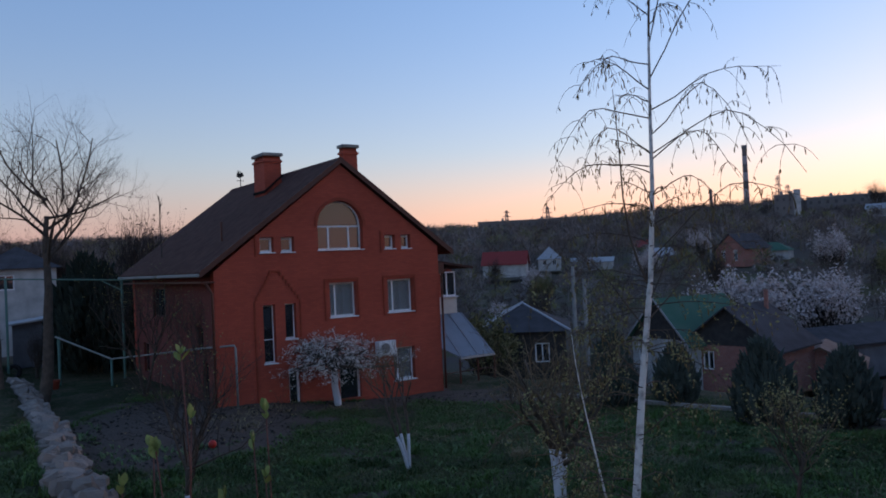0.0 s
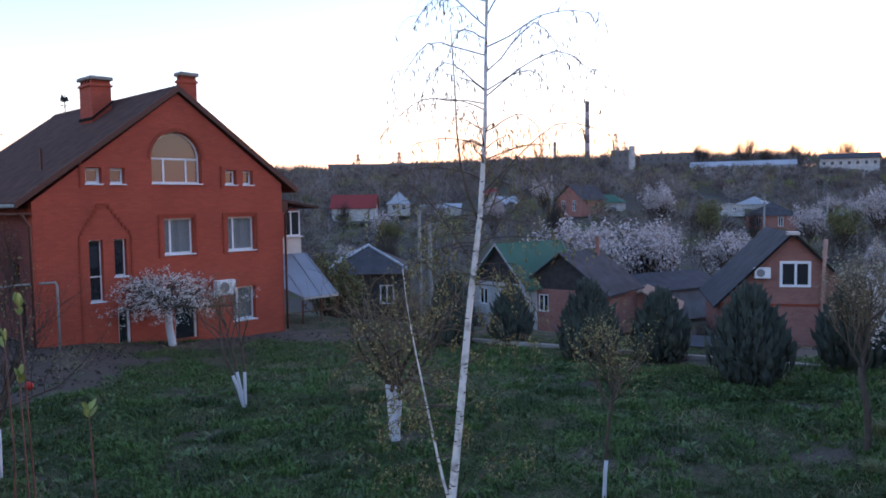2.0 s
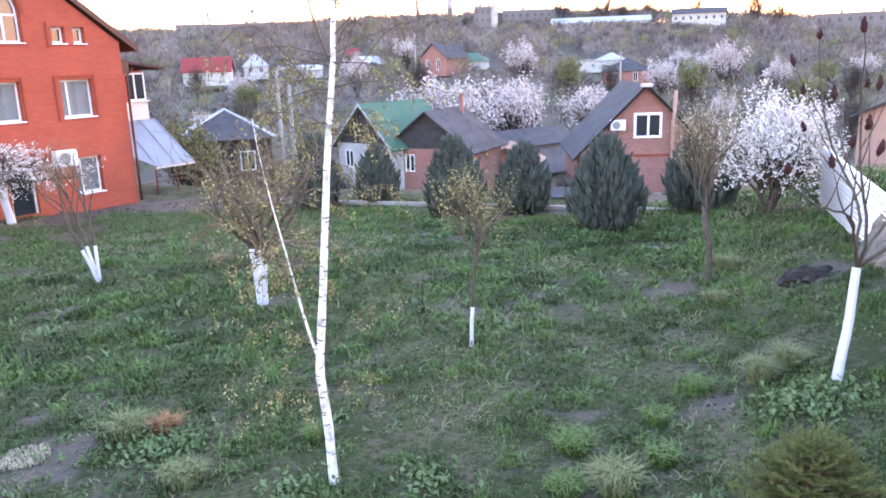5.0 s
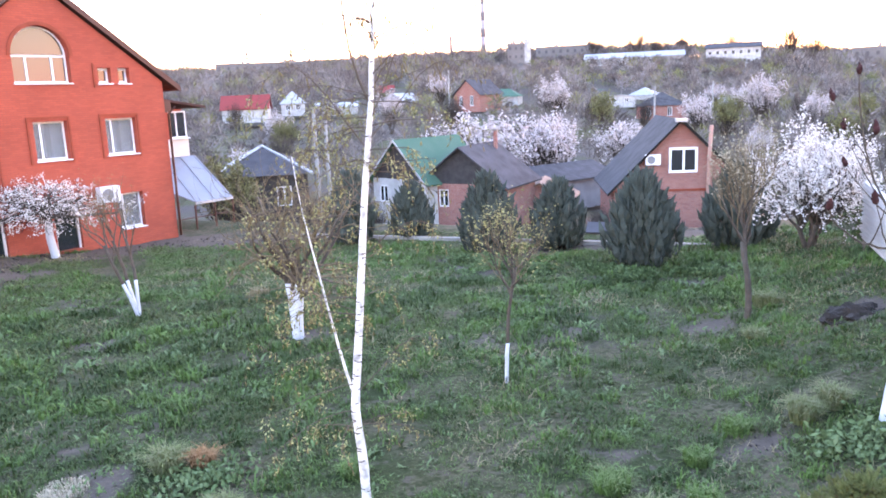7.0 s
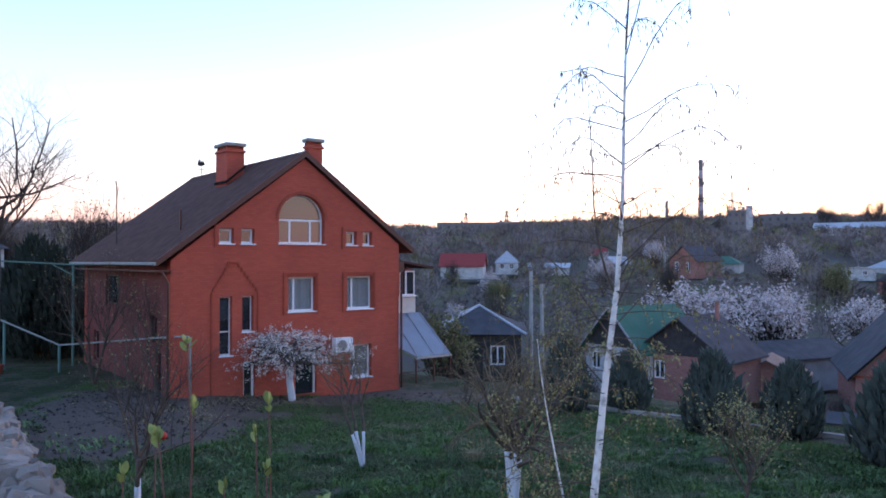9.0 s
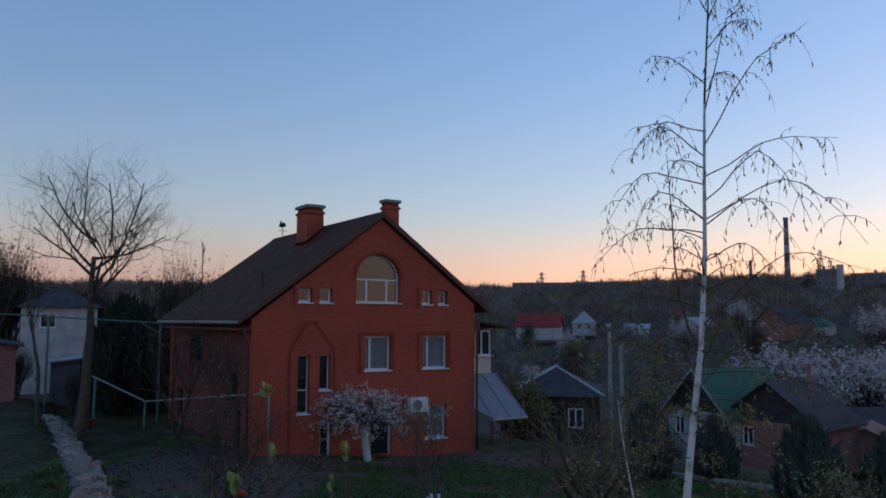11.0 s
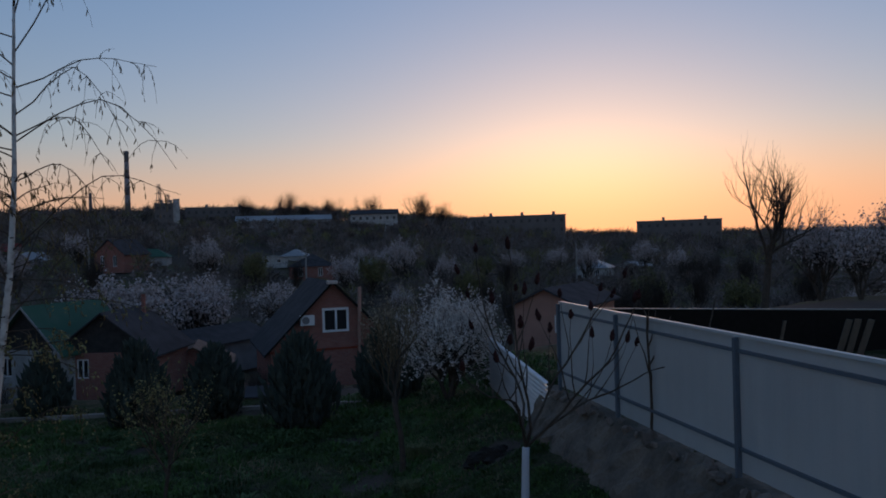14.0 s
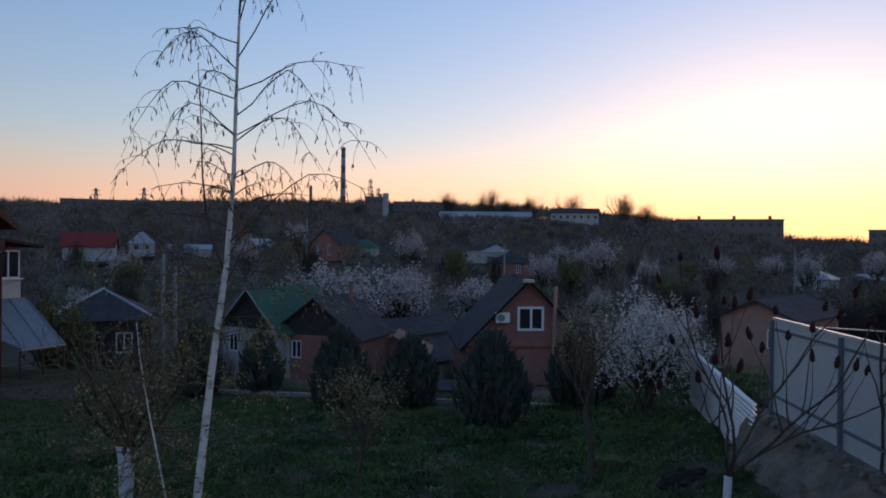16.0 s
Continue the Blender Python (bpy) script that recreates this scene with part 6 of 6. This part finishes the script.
# concrete kerb and low fence behind the evergreens
kerb = thing("kerb", pose(4.2, 31.0, 0, 0, 0, -37.7), "low weathered concrete kerb at the garden's edge", "kerb")
for k in range(12):
    part("kerb_stone", boxes((k * 1.5, 0, -0.8, k * 1.5 + 1.47, 0.18, 0.16, 0.02)), CONCRETE, kerb)
rail = thing("board_fence", pose(14.5, 27.0, -0.4, 0, 0, -37), "grey weathered board fence past the kerb", "fence")
for k in range(34):
    part("board", boxes((k * 0.3, 0, -1.6, k * 0.3 + 0.24, 0.03, 0.55 + 0.06 * math.sin(k * 2.1))), WOOD, rail)
part("rail", boxes((0, 0.031, 0.25, 10.2, 0.08, 0.33)), WOOD, rail)
slab = thing("roof_sheet", pose(14.2, 25.9, 0.05, 12, 0, -37), "grey corrugated sheet lying by the kerb", "roofing sheet")
part("sheet", boxes((0, 0, 0, 1.5, 1.1, 0.04)), ROOF_GREY, slab)

# small things by the path
bucket = thing("plant_pot", pose(-18.0, 34.4, rest(-18.0, 34.4)), "terracotta pot standing by the stone wall", "plant pot")
tube_part("pot", [[((0, 0, 0), 0.18), ((0, 0, 0.35), 0.26), ((0, 0, 0.4), 0.28)]], BRICK_PLAIN, bucket, sides=14)
ball = thing("ball", pose(-7.2, 22.7, rest(-7.2, 22.7) + 0.12), "small red ball lying on the lawn", "ball")
bm = bmesh.new()
bmesh.ops.create_uvsphere(bm, u_segments=16, v_segments=10, radius=0.12)
part("ball_skin", bm, RED_PAINT, ball)
tyre = thing("tyre", pose(-22.5, 39.0, rest(-22.5, 39.0) + 0.3, 80, 0, 30), "old black tyre leaning by the wall", "tyre")
bm = bmesh.new()
ring = [(0.3 + 0.11 * math.cos(a), 0.1 * math.sin(a)) for a in np.linspace(0, 2 * math.pi, 9)[:-1]]
grid = [[bm.verts.new((math.cos(b) * r, math.sin(b) * r, z)) for r, z in ring] for b in np.linspace(0, 2 * math.pi, 25)[:-1]]
for i in range(24):
    for j in range(8):
        bm.faces.new((grid[i][j], grid[(i + 1) % 24][j], grid[(i + 1) % 24][(j + 1) % 8], grid[i][(j + 1) % 8]))
part("rubber", bm, BLACK, tyre)
stalk = thing("dry_stalk", pose(-13.4, 35.6, rest(-13.4, 35.6) - 0.1), "tall thin bare sapling beside the house", "sapling")
tube_part("stem", [[((0, 0, 0), 0.05), ((0.05, 0, 4), 0.04), ((0.0, 0, 8.7), 0.015)]], BARK_DARK, stalk)
rng1 = np.random.default_rng(15)
for k in range(14):
    z = 6.2 + 2.4 * rng1.random()
    tube_part("twig", [branch_path(rng1, (0.03, 0, z), (rng1.normal(0, 0.5), rng1.normal(0, 0.5), 0.8), 0.35, 0.02, 0.008, 4, 0.1, 0.3)], BARK_DARK, stalk, sides=4)
heap = thing("soil_heap", pose(12.6, 11.7, rest(12.6, 11.7) - 0.06), "freshly dug heap of dark soil", "soil heap")
bm = bmesh.new()
bmesh.ops.create_icosphere(bm, subdivisions=4, radius=1.0)
for v in bm.verts:
    v.co = Vector((v.co.x * 0.7, v.co.y * 0.45, v.co.z * 0.2)) * (1 + 0.4 * noise.noise(v.co * 2.4)) + Vector((0, 0, 0.09 * noise.noise(v.co * 6.0)))
part("earth", bm, SOIL, heap)


def blades(rng, P, length, width, lean, droop=0.35):
    """Grass blades, bent, two faces each."""
    n = len(P)
    a = rng.random(n) * 2 * np.pi
    d = np.stack([np.cos(a), np.sin(a), 0 * a], 1) * lean * (0.3 + rng.random((n, 1)))
    L = length * (0.6 + 0.8 * rng.random((n, 1)))
    s = np.stack([-np.sin(a), np.cos(a), 0 * a], 1) * width
    up = np.array([0, 0, 1.0])
    mid = P + d * L * 0.45 + up * L * 0.6
    tip = P + d * L * (1.0 + droop) + up * L * (0.95 - droop * 0.6)
    V = np.stack([P - s, P + s, mid + s * 0.8, mid - s * 0.8, tip], 1).reshape(-1, 3)
    i = np.arange(n)[:, None] * 5
    F3 = [tuple(q) for q in (i + [3, 2, 4])]
    F4 = [tuple(q) for q in (i + [0, 1, 2, 3])]
    return V, F4 + F3


GRASS_DARK = material("dark_grass_blades", (0.036, 0.078, 0.023), 0.8, vary=0.35, scale=0.8, fine=8)
GRASS_LUSH = material("lush_grass_blades", (0.06, 0.142, 0.03), 0.7, vary=0.4, scale=1.6, second=(0.045, 0.095, 0.026), fine=9)
WEED = material("weed_leaves", (0.10, 0.17, 0.075), 0.7, vary=0.35, scale=2.0, second=(0.07, 0.15, 0.04))
WEED_GREY = material("grey_green_leaves", (0.105, 0.165, 0.08), 0.85, vary=0.35, scale=2.0, second=(0.075, 0.135, 0.055), spec=0.15)


def lawn():
    rng = np.random.default_rng(33)

    def field(x, y, f, z):
        return np.array([noise.noise(Vector((a * f, b * f, z))) for a, b in zip(x, y)])

    def sow(name, n, length, width, lean, rep, mat, label, low, spread=0.06, y1=32.0, power=1.5, z=1.7, f=0.55, droop=0.35, earth=0.32, grow=0.35):
        x = rng.uniform(-13, 21, n)
        y = 5.6 + (y1 - 5.6) * rng.random(n) ** power
        c = field(x, y, f, z) + 0.6 * field(x, y, f * 3.2, z + 3)
        keep = (c > low + 0.3 * rng.random(n)) & (bareness(x, y) < earth) & ((x - 6) * 0.61 + (y - 31.5) * 0.79 < 0.3) & (np.abs(x - 3.5) < 4 + 0.75 * y)
        x, y = x[keep], y[keep]
        g = np.clip(y / 13, 0.75, 1.0 + 0.9 * grow)
        one = g * (0.55 + 0.9 * rng.random(len(x)))
        X = np.repeat(x, rep) + rng.normal(0, spread, len(x) * rep) * np.repeat(one, rep)
        Y = np.repeat(y, rep) + rng.normal(0, spread, len(x) * rep) * np.repeat(one, rep)
        G = np.repeat(one, rep) * (0.6 + 0.8 * rng.random(len(X)))
        P = np.stack([X, Y, height(X, Y) - 0.02], 1)
        V, F = blades(rng, P, length, width, lean, droop)
        V = P[:, None] + (V.reshape(-1, 5, 3) - P[:, None]) * np.stack([G, G, G], 1)[:, None]
        tagged(raw(name, V.reshape(-1, 3), F, mat), label, "grass", kind="stuff")
    sow("lawn_grass", 120000, 0.06, 0.006, 0.7, 8, GRASS, "uneven carpet of fresh green lawn grass", -0.32, 0.10, power=1.2)
    sow("far_grass", 34000, 0.06, 0.010, 0.7, 8, GRASS_LUSH, "fresh green grass on the lower lawn", -0.12, 0.13, power=0.7, z=4.4, grow=0.15)
    sow("lush_grass", 5200, 0.13, 0.010, 0.6, 46, GRASS_LUSH, "lush green grass clumps in the lawn", 0.0, 0.10, y1=27, power=1.0, z=5.3, f=0.8, droop=0.3, grow=0.2)
    sow("dark_grass", 7500, 0.13, 0.009, 0.7, 34, GRASS_DARK, "darker green clumps of longer grass", -0.05, 0.10, y1=22, power=1.5, z=8.1, f=0.7, grow=0.2)
    sow("withered_grass", 24000, 0.075, 0.006, 1.4, 7, GRASS_DRY, "withered straw-coloured grass between the green", 0.05, 0.11, z=14.5, f=0.28, earth=0.6, power=0.9)
    sow("lawn_weeds", 6500, 0.06, 0.014, 1.1, 11, WEED, "low broad-leaved weeds in the lawn", -0.05, 0.06, y1=26, z=9.3, f=0.9, droop=0.15, earth=0.5)
    sow("grey_weeds", 3200, 0.075, 0.018, 1.0, 14, WEED_GREY, "grey-green weed rosettes in the lawn", 0.05, 0.07, y1=24, z=19.3, f=0.7, droop=0.2, earth=0.5)


lawn()


def clods():
    """Lumps of earth and small stones on the bare ground."""
    rng = np.random.default_rng(71)
    n = 26000
    x, y = rng.uniform(-13, 18, n), 6 + 27 * rng.random(n) ** 1.3
    keep = bareness(x, y) > 0.16 + 0.2 * rng.random(n)
    x, y = x[keep], y[keep]
    n = len(x)
    s = (0.008 + 0.03 * rng.random(n) ** 2)[:, None] * np.clip(y / 12, 0.8, 2.0)[:, None]
    C = np.stack([x, y, height(x, y)], 1)
    D = np.array([(1, 0, 0), (0, 1, 0), (-1, 0, 0), (0, -1, 0), (0, 0, 0.7), (0, 0, -0.7)])
    V = (C[:, None] + D[None] * s[:, None] * (0.6 + 0.8 * rng.random((n, 6, 1)))).reshape(-1, 3)
    i = np.arange(n)[:, None] * 6
    F = np.concatenate([i + q for q in ([0, 1, 4], [1, 2, 4], [2, 3, 4], [3, 0, 4], [1, 0, 5], [2, 1, 5], [3, 2, 5], [0, 3, 5])], 0)
    tagged(raw("soil_clods", V, F, SOIL), "loose clods and small stones on the bare earth", "soil", kind="stuff")


clods()


def tuft(x, y, r, n, length, mat, label, seed):
    rng = np.random.default_rng(seed)
    a = rng.random(n) * 2 * np.pi
    q = r * np.sqrt(rng.random(n))
    X, Y = x + np.cos(a) * q, y + np.sin(a) * q
    t = thing("grass_tuft", pose(x, y, rest(x, y)), label, "grass tuft", "sedge tufts on the lawn")
    P = np.stack([X - x, Y - y, 0 * X - 0.02], 1)
    V, F = blades(rng, P, length, 0.008, 0.5, 0.5)
    stuff(raw("blade_mass", V, F, mat, t))
    return t


for k, (x, y, r, n, L) in enumerate(((-0.4, 11.75, 0.2, 520, 0.44), (5.3, 7.65, 0.2, 620, 0.46), (8.75, 9.0, 0.18, 480, 0.44), (9.3, 9.0, 0.16, 400, 0.40), (12.5, 14.2, 0.26, 420, 0.38), (10.9, 12.6, 0.22, 380, 0.30), (0.3, 10.1, 0.22, 500, 0.32))):
    tuft(x, y, r, n, L, GRASS_TUFT, "arching green sedge tuft on the lawn", 400 + k)
for k, (x, y, r, n, L) in enumerate(((5.35, 8.75, 0.24, 420, 0.34), (4.75, 7.9, 0.22, 300, 0.28), (6.25, 8.0, 0.2, 300, 0.28), (6.9, 9.0, 0.2, 260, 0.26), (8.0, 9.5, 0.22, 300, 0.26), (2.2, 10.6, 0.2, 260, 0.24))):
    tuft(x, y, r, n, L, GRASS_LUSH, "upright lush green grass tuft on the lawn", 460 + k)
tuft(0.1, 11.7, 0.16, 420, 0.34, RUST_TUFT, "rusty dead fern clump beside a sedge tuft", 430)
tuft(-1.8, 11.7, 0.34, 500, 0.10, STRAW, "pale dry straw matted on bare earth", 431)
tuft(1.8, 22.0, 0.3, 200, 0.35, GRASS_DRY, "pale dry grass clump on the lawn", 432)


def leafy_row(x, y, n, seed):
    """Broad-leaved plants at the foot of the evergreens."""
    rng = np.random.default_rng(seed)
    t = thing("leafy_plant", pose(x, y, rest(x, y)), "grey-green leafy plant in the bed before the evergreens", "plant", "plants in the bed")
    P = np.stack([rng.normal(0, 0.25, n), rng.normal(0, 0.25, n), 0.03 + 0.16 * rng.random(n)], 1)
    v, f = specks(rng, P, 0.05, 0.03)
    stuff(raw("leaf_mass", v, f, WEED_GREY if seed % 2 else GRASS_DARK, t))


rng2 = np.random.default_rng(91)
for k in range(30):
    u = rng2.random()
    leafy_row(7.6 + 6.6 * u + rng2.normal(0, 0.35), 23.6 - 6.0 * u + rng2.normal(0, 0.6), 240, 500 + k)
for k, (x, y) in enumerate(((8.5, 7.7), (8.8, 7.6), (8.35, 7.95), (9.1, 7.9), (0.15, 11.1), (-0.1, 10.95), (0.45, 11.2), (1.6, 9.2), (3.2, 8.7))):
    leafy_row(x, y, 170, 541 + 2 * k)
for k in range(14):
    tuft(6.4 + 1.0 * k, 27.4 - 0.85 * k + 0.6 * math.sin(k * 2.2), 0.5, 320, 0.2, GRASS_LUSH, "leafy green clump at the foot of the evergreens", 440 + k)
